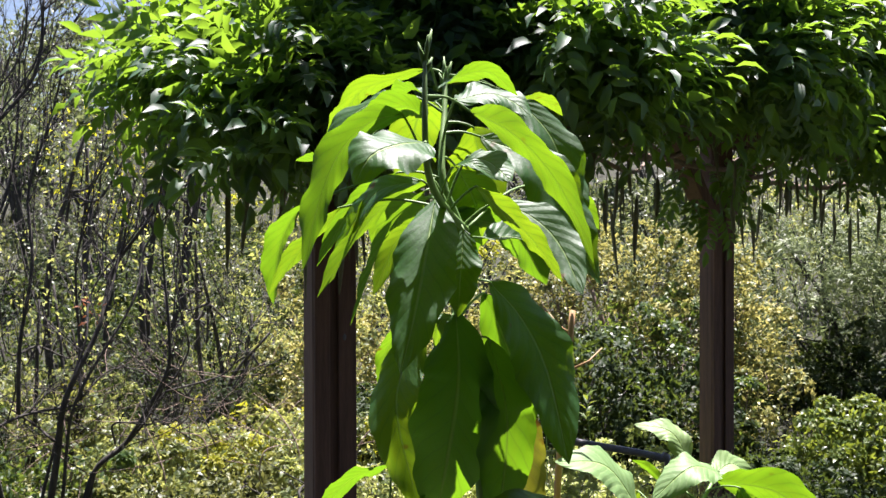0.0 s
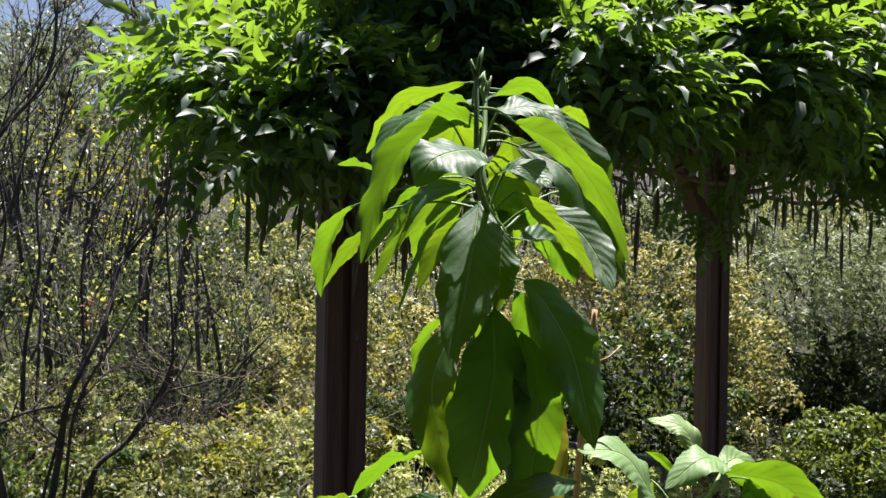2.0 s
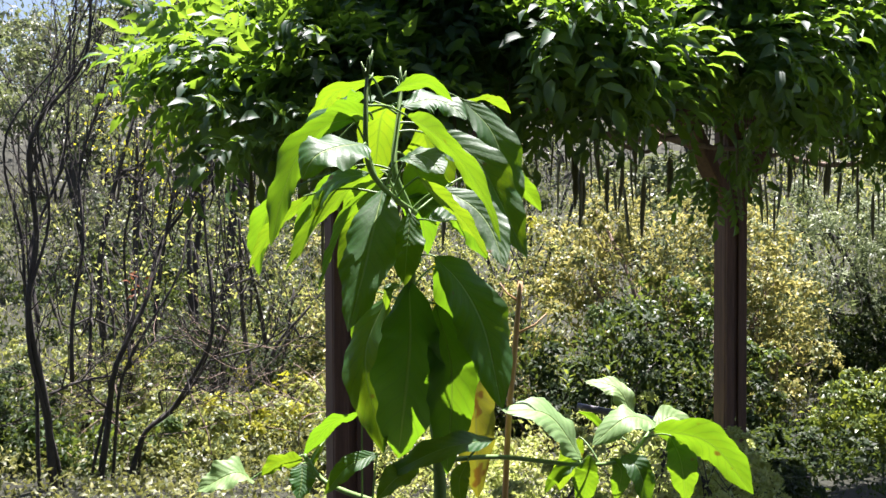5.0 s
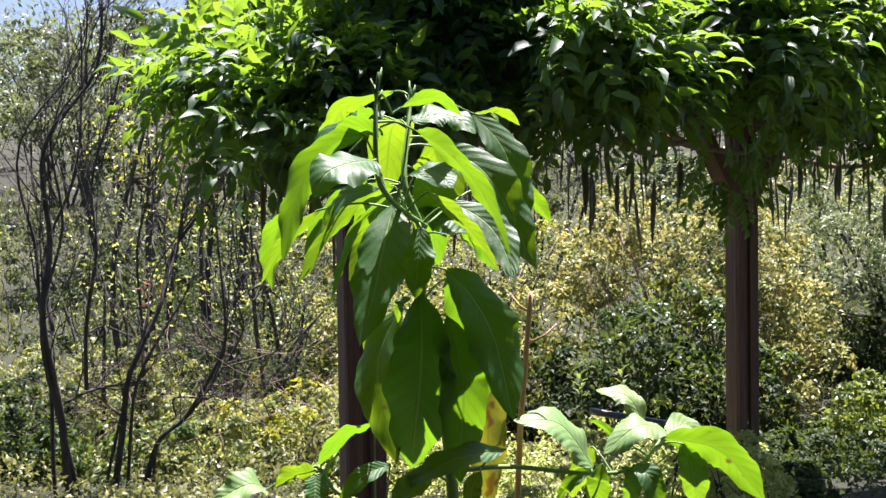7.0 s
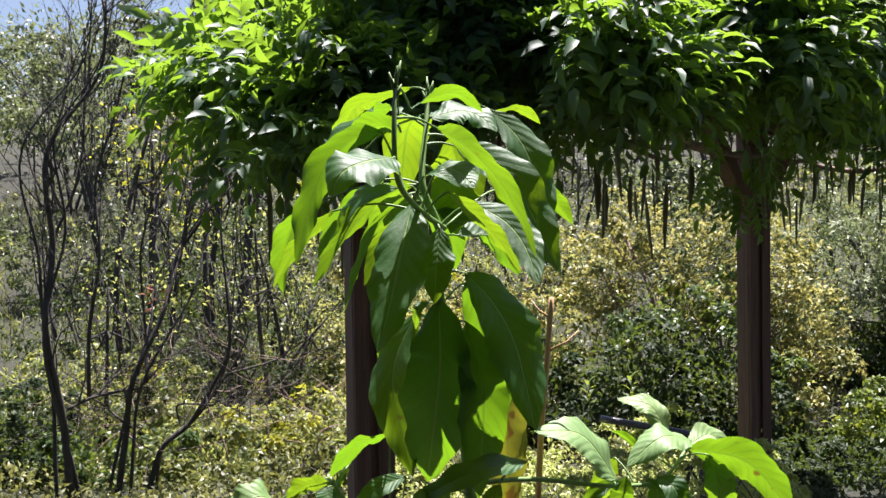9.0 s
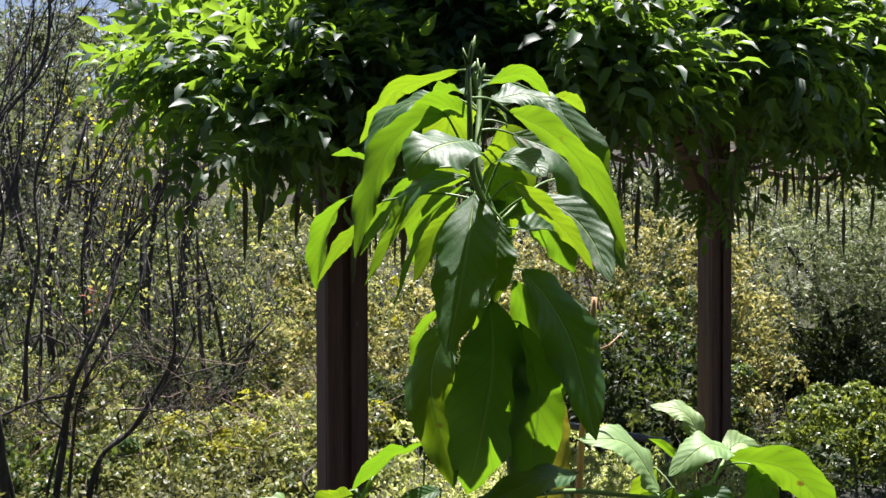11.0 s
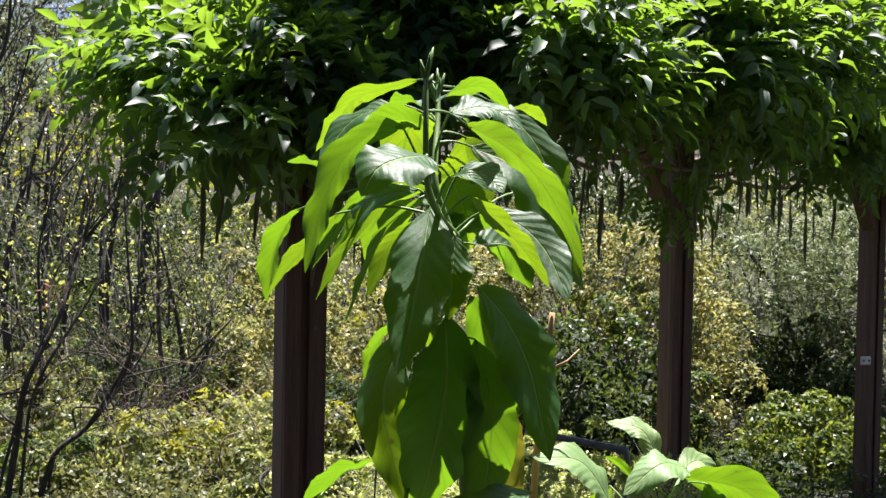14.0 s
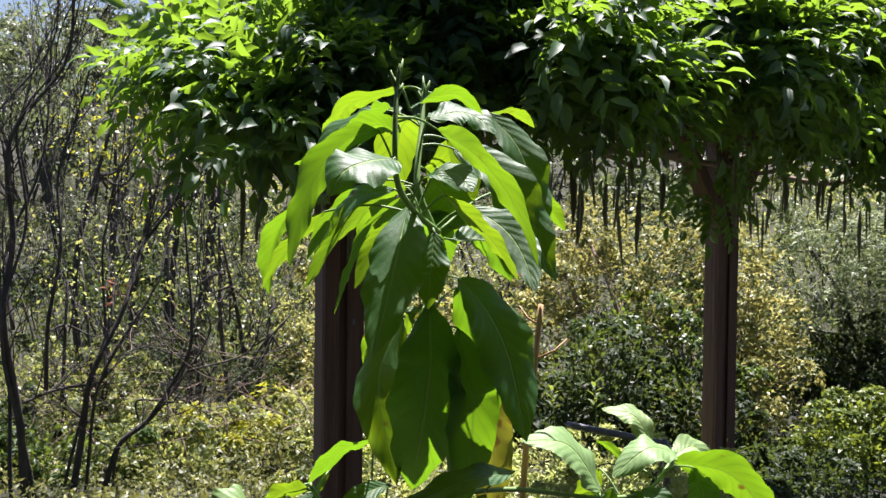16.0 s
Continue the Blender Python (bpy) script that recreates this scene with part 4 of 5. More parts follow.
def shrub(name, label, category, at, blobs, leaves, leaf_len, aspect, material, seed, stems=7, kind="", tuft=0.0, droop=0.0, bark=None, group="", accent=None, floor=True):
    """A bush: stems from the ground and a crown of single leaves, in clumps. blobs relative to at: x y z rx ry rz."""
    rnd = np.random.RandomState(seed)
    ob = thing(name, label, category, group, kind, at=at)
    inner = int(leaves * (0.25 if tuft else 1.0))
    pos, d = cloud(inner, blobs, rnd, 0.6 if tuft else 0.3)
    nm = unit(rnd.normal(0, 0.7, (inner, 3)) + np.array([0, 0, 0.9]))
    ax = unit(d + rnd.normal(0, 0.6, (inner, 3)) + np.array([0, 0, 0.25 - droop]))
    if tuft:
        # domed clumps of leaf rosettes on the outside, each rosette open towards the light
        per = 6
        heads = (leaves - inner) // per
        c, cd = cloud(max(heads // 24, 6), blobs, rnd, 0.1)
        size = tuft * rnd.uniform(0.9, 2.0, len(c))
        k = np.sort(rnd.randint(0, len(c), heads))
        way = unit(rnd.normal(0, 0.75, (heads, 3)) + cd[k] * 0.7 + np.array([0, 0, 0.75 - droop]))
        spot = c[k] + way * (size[k] * rnd.uniform(0.75, 1.1, heads))[:, None]
        q = np.repeat(np.arange(heads), per)
        ray = rnd.normal(0, 1, (len(q), 3))
        ray = unit(ray - way[q] * (ray * way[q]).sum(-1, keepdims=True))
        pos = np.concatenate([spot[q], pos])
        ax = np.concatenate([unit(ray + way[q] * rnd.uniform(0.2, 1.1, len(q))[:, None]), ax])
        nm = np.concatenate([unit(way[q] + rnd.normal(0, 0.25, (len(q), 3))), nm])
    leaves = len(pos)
    if floor:
        low = ground_height(pos[:, 0] + at[0], pos[:, 1] + at[1]) - at[2]
        pos[:, 2] = np.where(pos[:, 2] < low, low + rnd.rand(leaves) ** 2 * 0.5 * max(q[2] + q[5] for q in blobs), pos[:, 2])
    ln = leaf_len * rnd.uniform(0.6, 1.25, leaves)
    if accent is not None:
        share, mat2 = accent
        n2 = int(leaves * share)
        piece("young_foliage", leaves_mesh("tips", pos[:n2] * (1, 1, 1), ax[:n2], nm[:n2], ln[:n2], ln[:n2] * aspect), mat2, ob)["kind"] = "stuff"
        pos, ax, nm, ln = pos[n2:], ax[n2:], nm[n2:], ln[n2:]
    piece("crown", leaves_mesh("crown", pos, ax, nm, ln, ln * aspect), material, ob)["kind"] = "stuff"
    bars = []
    for k in range(stems):
        b = blobs[k % len(blobs)]
        end = np.array(b[:3]) + rnd.normal(0, 0.35, 3) * np.array(b[3:])
        foot = np.array([b[0] * 0.4 + rnd.normal(0, 0.1), b[1] * 0.4 + rnd.normal(0, 0.1), float(ground_height(at[0] + b[0] * 0.4, at[1] + b[1] * 0.4)) - at[2] - 0.08])
        midp = (foot + end) / 2 + rnd.normal(0, 0.12, 3)
        r0 = 0.008 + 0.012 * np.linalg.norm(end - foot)
        bars.append((smooth_path([foot, midp, end], 5), (r0, r0 * 0.35), 6))
        for q in range(4):
            e2 = end + rnd.normal(0, 0.5, 3) * np.array(b[3:])
            bars.append((smooth_path([midp * 0.4 + end * 0.6, (midp + e2) / 2 + rnd.normal(0, 0.05, 3), e2], 4), (r0 * 0.4, r0 * 0.1), 5))
    if stems:
        piece("branchwork", tubes_mesh("branchwork", bars), bark or M_BARK, ob)["kind"] = "stuff"
    return ob


shrub("variegated_shrub", "large bushy shrub with cream and yellow-green leaves in sun", "shrub", (1.75, 9.9, -0.2),
      [(0.6, -0.4, 0.5, 0.34, 0.4, 0.45), (0.5, -0.1, 0.9, 0.36, 0.4, 0.42), (0.72, 0.0, 1.0, 0.36, 0.4, 0.42), (-0.9, 0.25, 1.3, 0.42, 0.4, 0.4), (-0.15, 0.3, 1.35, 0.5, 0.4, 0.42), (0.5, 0.35, 1.55, 0.42, 0.4, 0.38), (-0.6, 0.6, 1.75, 0.45, 0.4, 0.34)], 24000, 0.05, 0.42, M_CREAM, 21, 12, tuft=0.085, bark=M_VINEWOOD)
shrub("mottled_shrub", "dark green shrub flecked with clusters of cream leaves", "shrub", (1.6, 9.6, -0.2),
      [(-0.6, -0.25, 0.42, 0.5, 0.4, 0.42), (0.2, -0.3, 0.4, 0.5, 0.4, 0.42), (-0.35, 0.1, 0.85, 0.5, 0.4, 0.42), (0.2, 0.15, 0.85, 0.4, 0.4, 0.4)], 15000, 0.055, 0.42, M_BUSH, 25, 9, tuft=0.075, bark=M_VINEWOOD, accent=(0.16, M_CREAM))
shrub("variegated_shrub", "low cream-leaved shrub behind the pergola post", "shrub", (-0.75, 9.4, -0.2),
      [(-0.35, 0, 0.65, 0.5, 0.45, 0.65), (0.3, 0.1, 0.5, 0.6, 0.4, 0.6), (0.9, 0.1, 0.6, 0.5, 0.5, 0.6)], 22000, 0.052, 0.42, M_CREAM, 22, 10, tuft=0.07, bark=M_VINEWOOD)
shrub("olive_bush", "dense silvery grey-green olive bush", "shrub", (3.9, 10.9, -0.2),
      [(-0.9, 0.3, 0.5, 0.5, 0.4, 0.4), (0.1, 0.3, 0.55, 0.6, 0.4, 0.45), (-0.75, -0.15, 1.35, 0.62, 0.55, 0.42), (0.2, -0.25, 1.4, 0.7, 0.6, 0.45), (1.2, -0.1, 1.2, 0.7, 0.5, 0.5), (-0.3, 0.4, 1.8, 0.6, 0.5, 0.38), (0.7, 0.5, 1.85, 0.7, 0.5, 0.4), (1.9, 0.3, 1.3, 0.7, 0.6, 0.7)], 38000, 0.075, 0.2, M_OLIVE, 23, 10, tuft=0.11)
shrub("round_bush", "rounded glossy green bush lit from above", "shrub", (2.76, 8.4, -0.34),
      [(0.0, 0.0, 0.36, 0.38, 0.38, 0.34), (0.4, 0.2, 0.32, 0.36, 0.36, 0.32), (-0.1, -0.1, 0.2, 0.34, 0.34, 0.3)], 16000, 0.056, 0.46, M_LAUREL, 24, 8, tuft=0.06)

# low pale groundcover under the pergola; filler shrubs behind, leaf colour darkened as shade
for k, (x, y, rx, ry, h) in enumerate(((-0.2, 5.2, 0.5, 0.3, 0.62), (0.62, 5.55, 0.5, 0.3, 0.62), (0.95, 6.3, 0.5, 0.35, 0.36), (0.3, 4.9, 0.35, 0.25, 0.6), (0.95, 4.95, 0.35, 0.25, 0.62), (1.1, 5.6, 0.35, 0.25, 0.4))):
    shrub("groundcover_clump", "low clump of pale yellow-green fleshy groundcover", "groundcover", (x, y, 0.0),
          [(0, 0, h * 0.55, rx, ry, h * 0.5), (rx * 0.5, 0.05, h * 0.5, rx * 0.6, ry * 0.8, h * 0.5)], 6500, 0.03, 0.5, M_SEDUM, 40 + k, 4, tuft=0.03, group="groundcover clumps")
# the next three shrubs have their shade painted into the leaves
shrub("shade_toned_shrub", "green shrub behind the pergola, shade put into its dark leaf colour", "shrub", (0.75, 8.9, -0.25),
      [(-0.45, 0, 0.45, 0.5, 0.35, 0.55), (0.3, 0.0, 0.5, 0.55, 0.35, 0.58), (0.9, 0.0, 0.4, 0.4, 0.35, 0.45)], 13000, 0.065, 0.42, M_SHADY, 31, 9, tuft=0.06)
# added shrub standing in for the shade under the olive's crown
shrub("shade_toned_shrub", "added shrub, dark leaf colour in place of the shade below the olive bush", "shrub", (3.15, 10.7, -0.2),
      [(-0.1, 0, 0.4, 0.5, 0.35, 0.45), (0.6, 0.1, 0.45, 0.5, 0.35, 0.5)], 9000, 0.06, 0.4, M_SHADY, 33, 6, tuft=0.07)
shrub("shade_toned_shrub", "green shrub at the foot of a post, shade put into its dark leaf colour", "shrub", (2.05, 8.9, -0.25),
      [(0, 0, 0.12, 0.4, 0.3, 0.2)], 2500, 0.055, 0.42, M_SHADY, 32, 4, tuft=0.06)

# ---- bare tree ----
bare_tree = thing("bare_tree", "leafless multi-stemmed tree with thin dark branches", "tree", at=(-2.3, 6.9, -0.2))
rt = np.random.RandomState(77)
TREE_AT = np.array((-2.3, 6.9, -0.2))
twigs = []


def twig(start, way, length, radius, depth):
    """A thin wavering branch that forks."""
    pts, p, w = [start], start, way
    steps = 5
    for _ in range(steps):
        w = unit(w + rt.normal(0, 0.16, 3) + np.array([0, 0, 0.05]))
        p = p + w * length / steps
        pts.append(p)
    twigs.append((smooth_path(pts, 2), (radius, radius * 0.4), 5))
    if depth:
        for q in range(rt.randint(2, 5)):
            at = pts[rt.randint(2, steps + 1)]
            twig(at, unit(w + rt.normal(0, 0.5, 3)), length * rt.uniform(0.45, 0.75), radius * 0.5, depth - 1)


def limb(points, r0, r1, forks=7, reach=0.7):
    pts = np.array(points) + rt.normal(0, 0.022, (len(points), 3))
    pts[1:, 1] += np.cumsum(rt.normal(0, 0.06, len(pts) - 1))
    path = smooth_path(pts, 5)
    r0, r1 = r0 * 0.78, r1 * 0.9
    if r0 > 0.015:
        # thinner companion stems out of the same foot
        for side in (-1, 1):
            far = np.linspace(0, 1, len(path))[:, None]
            drift = np.array([0.1 * side, 0.08, 0.05]) + rt.normal(0, 0.05, 3)
            wave = 0.035 * np.sin(far * 11 + 2 * side)
            near = path + drift * (0.25 + far) + wave
            piece("limb", tubes_mesh("limb", [(near - TREE_AT, (r0 * 0.55, r1 * 0.5), 6)]), M_BARK, bare_tree)
    piece("limb", tubes_mesh("limb", [(path - TREE_AT, (r0, r1), 8)]), M_BARK, bare_tree)
    for _ in range(forks):
        k = rt.randint(len(path) // 4, len(path))
        way = unit(path[min(k + 1, len(path) - 1)] - path[k - 1])
        twig(path[k] - TREE_AT, unit(way + rt.normal(0, 0.5, 3) + np.array([0, 0, 0.3])), reach * rt.uniform(0.5, 1.2), max(r1 * 0.7, 0.0035), 2)


limb([(-2.52, 6.6, -0.1), (-2.55, 6.6, 0.51), (-2.60, 6.6, 1.01), (-2.53, 6.6, 1.47), (-2.48, 6.6, 2.05), (-2.27, 6.6, 2.48), (-2.17, 6.6, 2.9)], 0.0330, 0.0079, 22, 0.9)
limb([(-2.40, 7.0, -0.3), (-2.30, 7.0, 0.33), (-2.20, 7.0, 0.65), (-2.08, 7.0, 1.05), (-2.03, 7.0, 1.41), (-1.84, 7.0, 1.79), (-1.69, 7.0, 2.25)], 0.0297, 0.0066, 19, 0.8)
limb([(-2.28, 7.0, 0.36), (-2.32, 6.92, 0.44), (-2.43, 6.9, 0.51), (-2.5, 6.85, 0.62)], 0.0132, 0.0053, 4, 0.4)
limb([(-2.22, 7.0, -0.3), (-2.08, 7.0, 0.2), (-1.91, 7.0, 0.44), (-1.67, 7.0, 0.74), (-1.63, 7.0, 1.01), (-1.71, 7.0, 1.44), (-1.76, 7.0, 1.8)], 0.024, 0.0053, 16, 0.6)
limb([(-1.70, 7.02, 0.69), (-1.40, 7.1, 0.83), (-1.25, 7.1, 0.96), (-1.15, 7.1, 1.1)], 0.0092, 0.0026, 11, 0.4)
limb([(-1.98, 7.0, 0.36), (-1.96, 7.0, 0.50), (-1.82, 7.0, 0.54), (-1.67, 7.0, 0.54), (-1.38, 7.0, 0.34)], 0.0086, 0.0026, 6, 0.35)
limb([(-2.20, 7.0, 0.65), (-2.06, 7.0, 0.76), (-1.72, 7.0, 0.76)], 0.0092, 0.0033, 6, 0.4)
limb([(-2.57, 6.62, 0.55), (-2.42, 6.8, 0.59), (-2.18, 6.98, 0.6)], 0.0119, 0.0079, 6, 0.4)
limb([(-2.60, 6.62, 0.95), (-2.74, 6.8, 1.43), (-2.61, 6.8, 1.88), (-2.51, 6.8, 2.25), (-2.44, 6.8, 2.69)], 0.0158, 0.0053, 19, 0.8)
limb([(-2.46, 6.8, 0.58), (-2.48, 6.8, 1.0), (-2.36, 6.8, 1.44), (-2.40, 6.8, 1.88), (-2.30, 6.8, 2.32), (-2.17, 6.8, 2.69)], 0.0172, 0.0053, 19, 0.8)
limb([(-2.20, 7.0, 0.65), (-2.25, 7.0, 0.98), (-2.19, 7.0, 1.44), (-2.14, 7.0, 1.79)], 0.0145, 0.0053, 14, 0.6)
limb([(-2.06, 7.0, 1.15), (-2.03, 7.2, 1.55), (-1.94, 7.2, 1.91)], 0.0092, 0.0040, 12, 0.6)
for _ in range(45):
    start = np.array([rt.uniform(-1.2, 1.3), rt.uniform(-0.2, 0.9), rt.uniform(0.1, 1.5)])
    way = unit(np.array([rt.normal(0, 0.8), rt.normal(0, 0.4), rt.normal(0.25, 0.5)]))
    twig(start, way, rt.uniform(0.25, 0.7), rt.uniform(0.002, 0.0045), 1)
piece("twigwork", tubes_mesh("twigwork", twigs), M_BARK, bare_tree)["kind"] = "stuff"

# pale dead brush lying through the weeds
brush = thing("dead_brush", "tangle of pale grey dead twigs in the weeds", "brushwood", at=(-1.7, 7.7, -0.2))
twigs = []
for _ in range(80):
    start = np.array([rt.uniform(-1.1, 1.2), rt.uniform(-0.8, 0.6), rt.uniform(0.15, 0.95)])
    way = unit(np.array([rt.normal(0, 0.9), rt.normal(0, 0.4), rt.normal(0.1, 0.45)]))
    twig(start, way, rt.uniform(0.2, 0.6), rt.uniform(0.0014, 0.0032), 1)
for k in range(12):
    a = np.array([-1.1 + 0.2 * k, 0.3 * math.sin(2.1 * k), 0.25 + 0.2 * abs(math.sin(1.3 * k))])
    b = a + np.array([0.35 * math.cos(1.7 * k), 0.15, 0.22 + 0.18 * math.sin(2.9 * k)])
    m = (a + b) / 2 + np.array([0.03 * math.sin(5 * k), 0, 0.05])
    piece("branch", tubes_mesh("branch", [(smooth_path([a * (1, 1, 0), a, m, b], 5), (0.0065, 0.002), 6)]), M_VINEWOOD, brush)
piece("twigwork", tubes_mesh("twigwork", twigs), M_VINEWOOD, brush)["kind"] = "stuff"

# ---- undergrowth and slope ----
UNDER = ((-2.2, 9.3, 0.8, 0.7, 0.9), (-1.35, 10.4, 0.8, 0.6, 1.0), (-3.2, 8.6, 0.8, 0.6, 0.7), (-3.6, 10.5, 1.0, 0.7, 1.3), (-1.0, 8.3, 0.5, 0.4, 0.45), (-1.9, 8.0, 0.6, 0.4, 0.35), (-2.6, 11.6, 1.0, 0.7, 1.4), (-0.2, 11.6, 0.9, 0.6, 1.3), (-0.4, 8.7, 0.4, 0.35, 0.6))
for k, (x, y, rx, ry, h) in enumerate(UNDER):
    z = float(ground_height(x, y))
    # in the M_SHADY bushes the shade is put into the leaf colour
    shrub("undergrowth_bush", "tangled weedy bush, sunlit yellow-green, some with shade put into the leaf colour", "bush", (x, y, z),
          [(0, 0, h * 0.5, rx, ry, h * 0.55), (rx * 0.5, 0.1, h * 0.7, rx * 0.5, ry * 0.6, h * 0.45), (-rx * 0.5, 0, h * 0.6, rx * 0.5, ry * 0.6, h * 0.45)],
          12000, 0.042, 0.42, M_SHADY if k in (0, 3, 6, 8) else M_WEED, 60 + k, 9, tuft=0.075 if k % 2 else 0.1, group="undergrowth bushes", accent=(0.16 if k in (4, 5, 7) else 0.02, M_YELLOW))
for k, (x, y, rx, h) in enumerate(((-3.3, 7.2, 0.5, 0.5), (-2.0, 7.7, 0.5, 0.32), (-1.2, 7.5, 0.45, 0.3), (-0.7, 7.0, 0.4, 0.3), (-3.6, 8.0, 0.5, 0.6), (1.58, 6.45, 0.26, 0.12), (2.1, 7.8, 0.4, 0.2), (1.55, 7.2, 0.35, 0.2))):
    # M_SHADY clumps: dark leaf colour takes the place of shade
    shrub("weed_clump", "low leafy weed clump, some with shade put into dark leaf colour", "weeds", (x, y, float(ground_height(x, y))),
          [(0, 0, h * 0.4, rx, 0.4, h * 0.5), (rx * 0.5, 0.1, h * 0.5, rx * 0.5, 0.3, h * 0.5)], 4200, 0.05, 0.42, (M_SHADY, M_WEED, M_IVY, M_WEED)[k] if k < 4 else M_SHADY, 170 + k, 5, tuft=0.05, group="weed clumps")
shrub("leafy_bush", "low dark leafy bush at the foot of the bare tree", "bush", (-2.75, 7.4, -0.2), [(0, 0, 0.22, 0.5, 0.4, 0.28), (0.45, 0.2, 0.2, 0.35, 0.3, 0.25)], 2600, 0.06, 0.42, M_BUSH, 81, 4, tuft=0.05)
for k, (x, y, z, r) in enumerate(((-2.95, 8.6, 1.5, 0.5), (-2.35, 9.2, 1.5, 0.45), (-1.75, 8.8, 1.55, 0.3), (-3.0, 9.8, 2.55, 0.5), (-2.5, 10.2, 2.7, 0.4))):
    shrub("sapling", "slender sapling with sparse yellow-green leaves", "sapling", (x, y, float(ground_height(x, y))),
          [(0, 0, z, r, r, 0.45), (0.2, 0, z - 0.4, r * 0.7, r * 0.7, 0.35)], 420, 0.05, 0.45, M_YELLOW if k == 3 else M_WEED, 90 + k, 4, group="saplings")
shrub("rust_sprig", "small sprig of rust-red dry leaves on the bare tree", "dry leaves", (-2.1, 6.95, 1.18), [(0, 0, 0, 0.06, 0.05, 0.09)], 20, 0.042, 0.4, M_RUST, 99, 0, floor=False)

# low creeping plants that hide the soil between the shrubs
rv = np.random.RandomState(19)
# second patch: leaf colour darkened to stand for shade on the ground
for count, x0, x1, leaf_mat, label in ((17000, -4.2, 0.9, M_IVY, "low creeping weeds and dry leaves over the soil"), (9000, 0.9, 5.0, M_SHADY, "low creeping plants over the soil, shade put into their dark leaf colour")):
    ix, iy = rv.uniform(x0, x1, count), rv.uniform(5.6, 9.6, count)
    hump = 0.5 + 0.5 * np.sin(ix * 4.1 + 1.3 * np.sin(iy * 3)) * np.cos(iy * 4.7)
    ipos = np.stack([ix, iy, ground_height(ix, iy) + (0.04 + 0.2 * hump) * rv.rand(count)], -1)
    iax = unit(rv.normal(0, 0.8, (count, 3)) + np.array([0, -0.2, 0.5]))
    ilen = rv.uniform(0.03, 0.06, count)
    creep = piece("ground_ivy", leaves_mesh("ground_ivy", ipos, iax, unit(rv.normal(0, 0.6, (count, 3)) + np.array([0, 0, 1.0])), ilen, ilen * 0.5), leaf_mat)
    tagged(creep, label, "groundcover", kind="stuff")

# young shoots and dry stalks
for k, (x, y, z, h) in enumerate(((0.765, 6.8, 0.56, 0.17), (0.52, 6.8, 0.55, 0.15))):
    shoot = thing("young_shoot", "thin upright shoot with fresh bright green leaves", "shoot", "young shoots", at=(x, y, -0.02))
    piece("stalk", tubes_mesh("stalk", [(smooth_path([(0, 0, 0), (0.02, 0, z * 0.6), (0, 0, z + h)], 6), (0.005, 0.002), 6)]), M_STEM, shoot)
    for q in range(9):
        a = 2.4 * q
        d = np.array([[math.cos(a), math.sin(a), 0.9]])
        piece("leaf", oval_leaves_mesh("leaf", np.array([[0, 0, z + h * q / 9]]), d, np.array([[-math.cos(a), -math.sin(a), 1.0]]), np.array([0.075]), np.array([0.026])), M_LAUREL, shoot)
tuft = thing("dry_grass_tuft", "few pale dry grass stalks in low plants", "grass", at=(-0.17, 5.5, 0.2))
for k in range(7):
    lean = np.array([0.16 * math.sin(1.9 * k), 0.1 * math.cos(2.7 * k), 1.0])
    L = 0.42 + 0.13 * math.sin(3.1 * k)
    bow = np.array([0.05 * math.sin(k), 0.0, 0.0])
    piece("stalk", tubes_mesh("stalk", [(smooth_path([(0.02 * k - 0.06, 0, 0), lean * L * 0.6 + bow * 0.3, lean * L + bow * 2], 6), (0.0028, 0.0012), 5)]), M_PLATE, tuft)

# far trees on the slope
FAR = ((-6.7, 19, 3.7, 1.3), (-5.0, 21, 4.6, 1.5), (-4.4, 17, 3.6, 1.0), (-8.4, 21, 2.9, 1.4), (-9.5, 24, 3.4, 2.0), (-3.2, 20, 2.6, 1.3), (-1.2, 22, 2.6, 1.5), (1.2, 23, 2.8, 1.6), (4.2, 22, 3.4, 1.7), (7.2, 20, 3.2, 1.6), (9.5, 18, 3.4, 1.7), (-12, 20, 2.6, 2.0), (6.0, 15.5, 2.2, 1.2), (2.6, 15.5, 1.3, 0.9), (-5.0, 14.5, 2.4, 1.0))
for k, (x, y, h, r) in enumerate(FAR):
    rnd = np.random.RandomState(300 + k)
    blobs = [(rnd.normal(0, r * 0.5), rnd.normal(0, r * 0.4), h * rnd.uniform(0.45, 0.9), r * rnd.uniform(0.4, 0.7), r * rnd.uniform(0.4, 0.7), h * rnd.uniform(0.14, 0.26)) for _ in range(7)]
    shrub("distant_tree", "distant grey-green tree on the sunlit slope", "tree", (x, y, float(ground_height(x, y))), blobs, 4300, 0.11, 0.36, M_FAR, 320 + k, 7, tuft=0.16, group="distant trees")

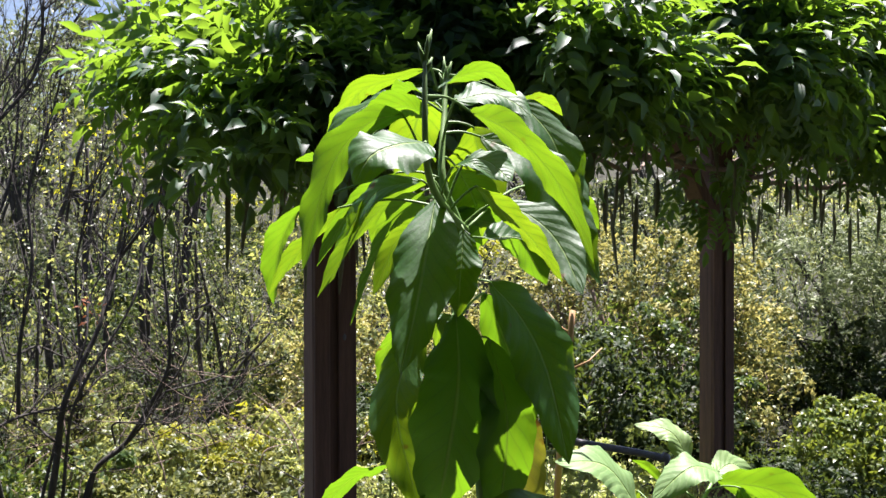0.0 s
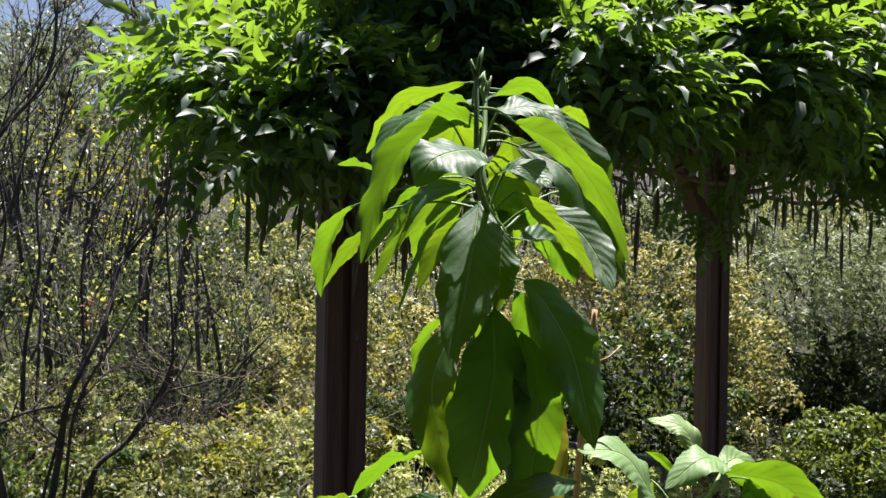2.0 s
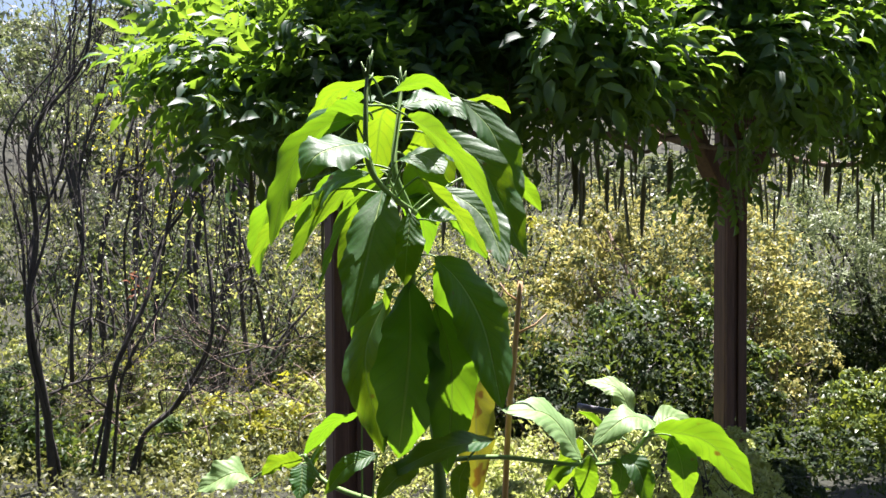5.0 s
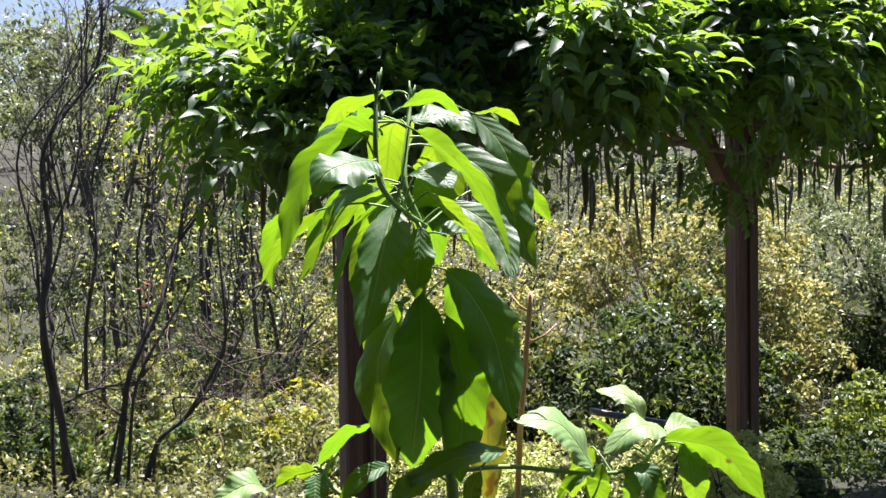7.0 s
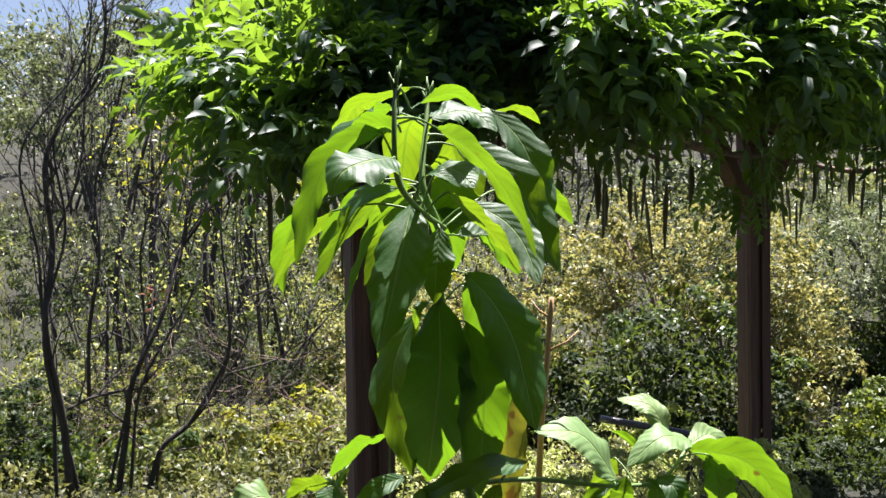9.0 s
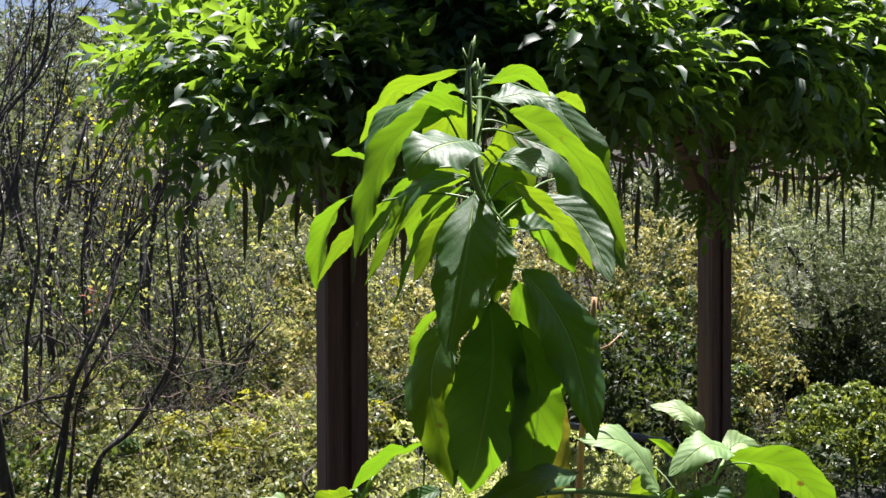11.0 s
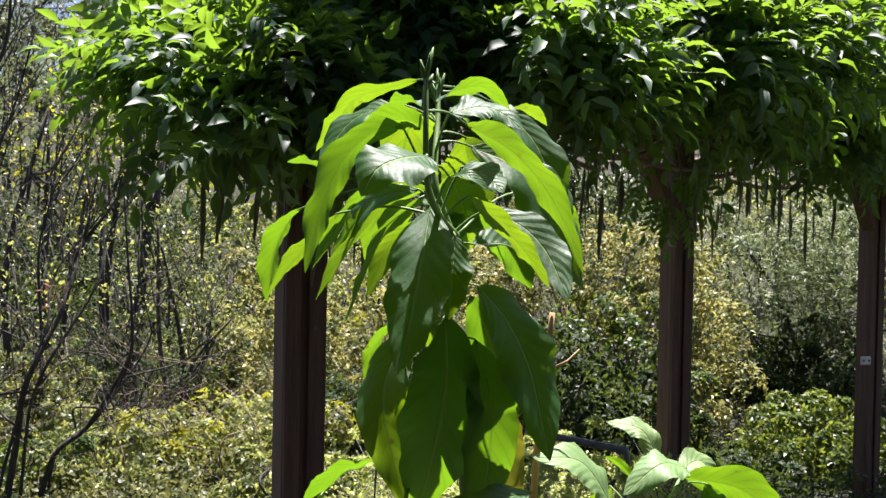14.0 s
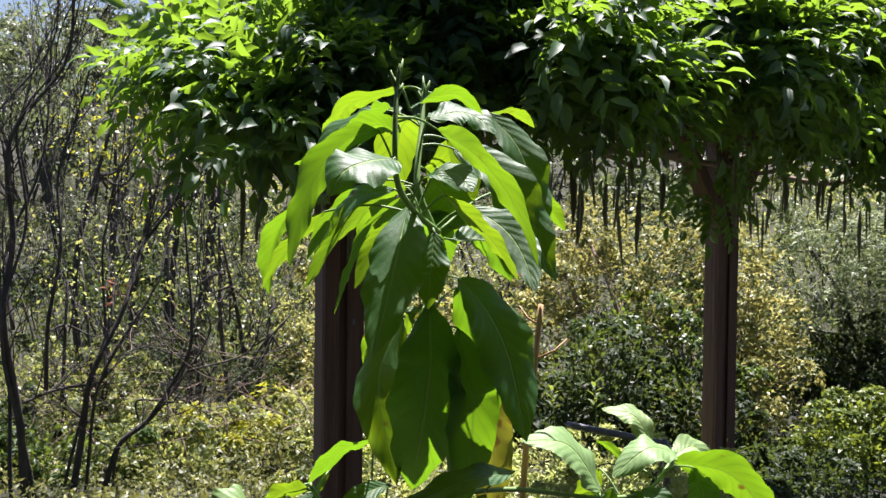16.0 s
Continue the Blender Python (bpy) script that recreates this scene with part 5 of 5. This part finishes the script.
# woods further up the hill, too far off to part one crown from the next
rh = np.random.RandomState(52)
wx, wy = rh.uniform(-17, 15, 70), rh.uniform(25, 44, 70)
wz = ground_height(wx, wy)
hill_blobs = [(x, y, z + h * 0.5, r, r, h * 0.55) for x, y, z, r, h in zip(wx, wy, wz, rh.uniform(1.1, 2.1, 70), rh.uniform(1.6, 3.2, 70))]
hp, hd = cloud(34000, hill_blobs, rh, 0.25)
hl = rh.uniform(0.14, 0.3, len(hp))
woods = piece("hill_woods", leaves_mesh("hill_woods", hp, unit(hd + rh.normal(0, 0.7, hp.shape)), unit(rh.normal(0, 0.7, hp.shape) + np.array([0, 0, 0.9])), hl, hl * 0.45), M_FAR)
tagged(woods, "grey-green woods covering the hill behind the garden", "woods", kind="stuff")

# a band of darker woodland shrubs closes the view behind the garden
for k, x in enumerate(np.arange(-7.2, 8.0, 1.9)):
    y = 13.6 + 0.5 * math.sin(2.1 * x)
    h = 1.5 + 0.35 * math.sin(1.7 * x + 1) - (0.0 if x > -3 else 0.15)
    shrub("woodland_shrub", "mid green woodland shrub behind the garden", "shrub", (float(x), y, float(ground_height(x, y))),
          [(0, 0, h * 0.5, 1.15, 0.7, h * 0.55), (0.5, 0.2, h * 0.8, 0.6, 0.5, h * 0.35), (-0.6, 0, h * 0.7, 0.6, 0.5, h * 0.4)],
          8500, 0.06, 0.42, M_FAR if k % 3 else M_WEED, 200 + k, 7, tuft=0.09, group="woodland shrubs")

# tall dry grass over the slope and under the bushes
rg = np.random.RandomState(8)
n = 30000
gx0, gy0 = rg.uniform(-10, 8, n), 9.5 + 14 * rg.rand(n) ** 1.3
gpos = np.stack([gx0, gy0, ground_height(gx0, gy0)], -1)
lean = unit(np.stack([rg.normal(0, 0.45, n), rg.normal(0, 0.45, n), np.ones(n)], -1))
glen = rg.uniform(0.06, 0.22, n)
grass = piece("grass", leaves_mesh("grass", gpos, lean, unit(rg.normal(0, 1, (n, 3))), glen, 0.004 + 0.012 * glen, 0.2, 0.2), M_GRASS)
tagged(grass, "tall dry yellow-green grass over the slope", "grass", kind="stuff")
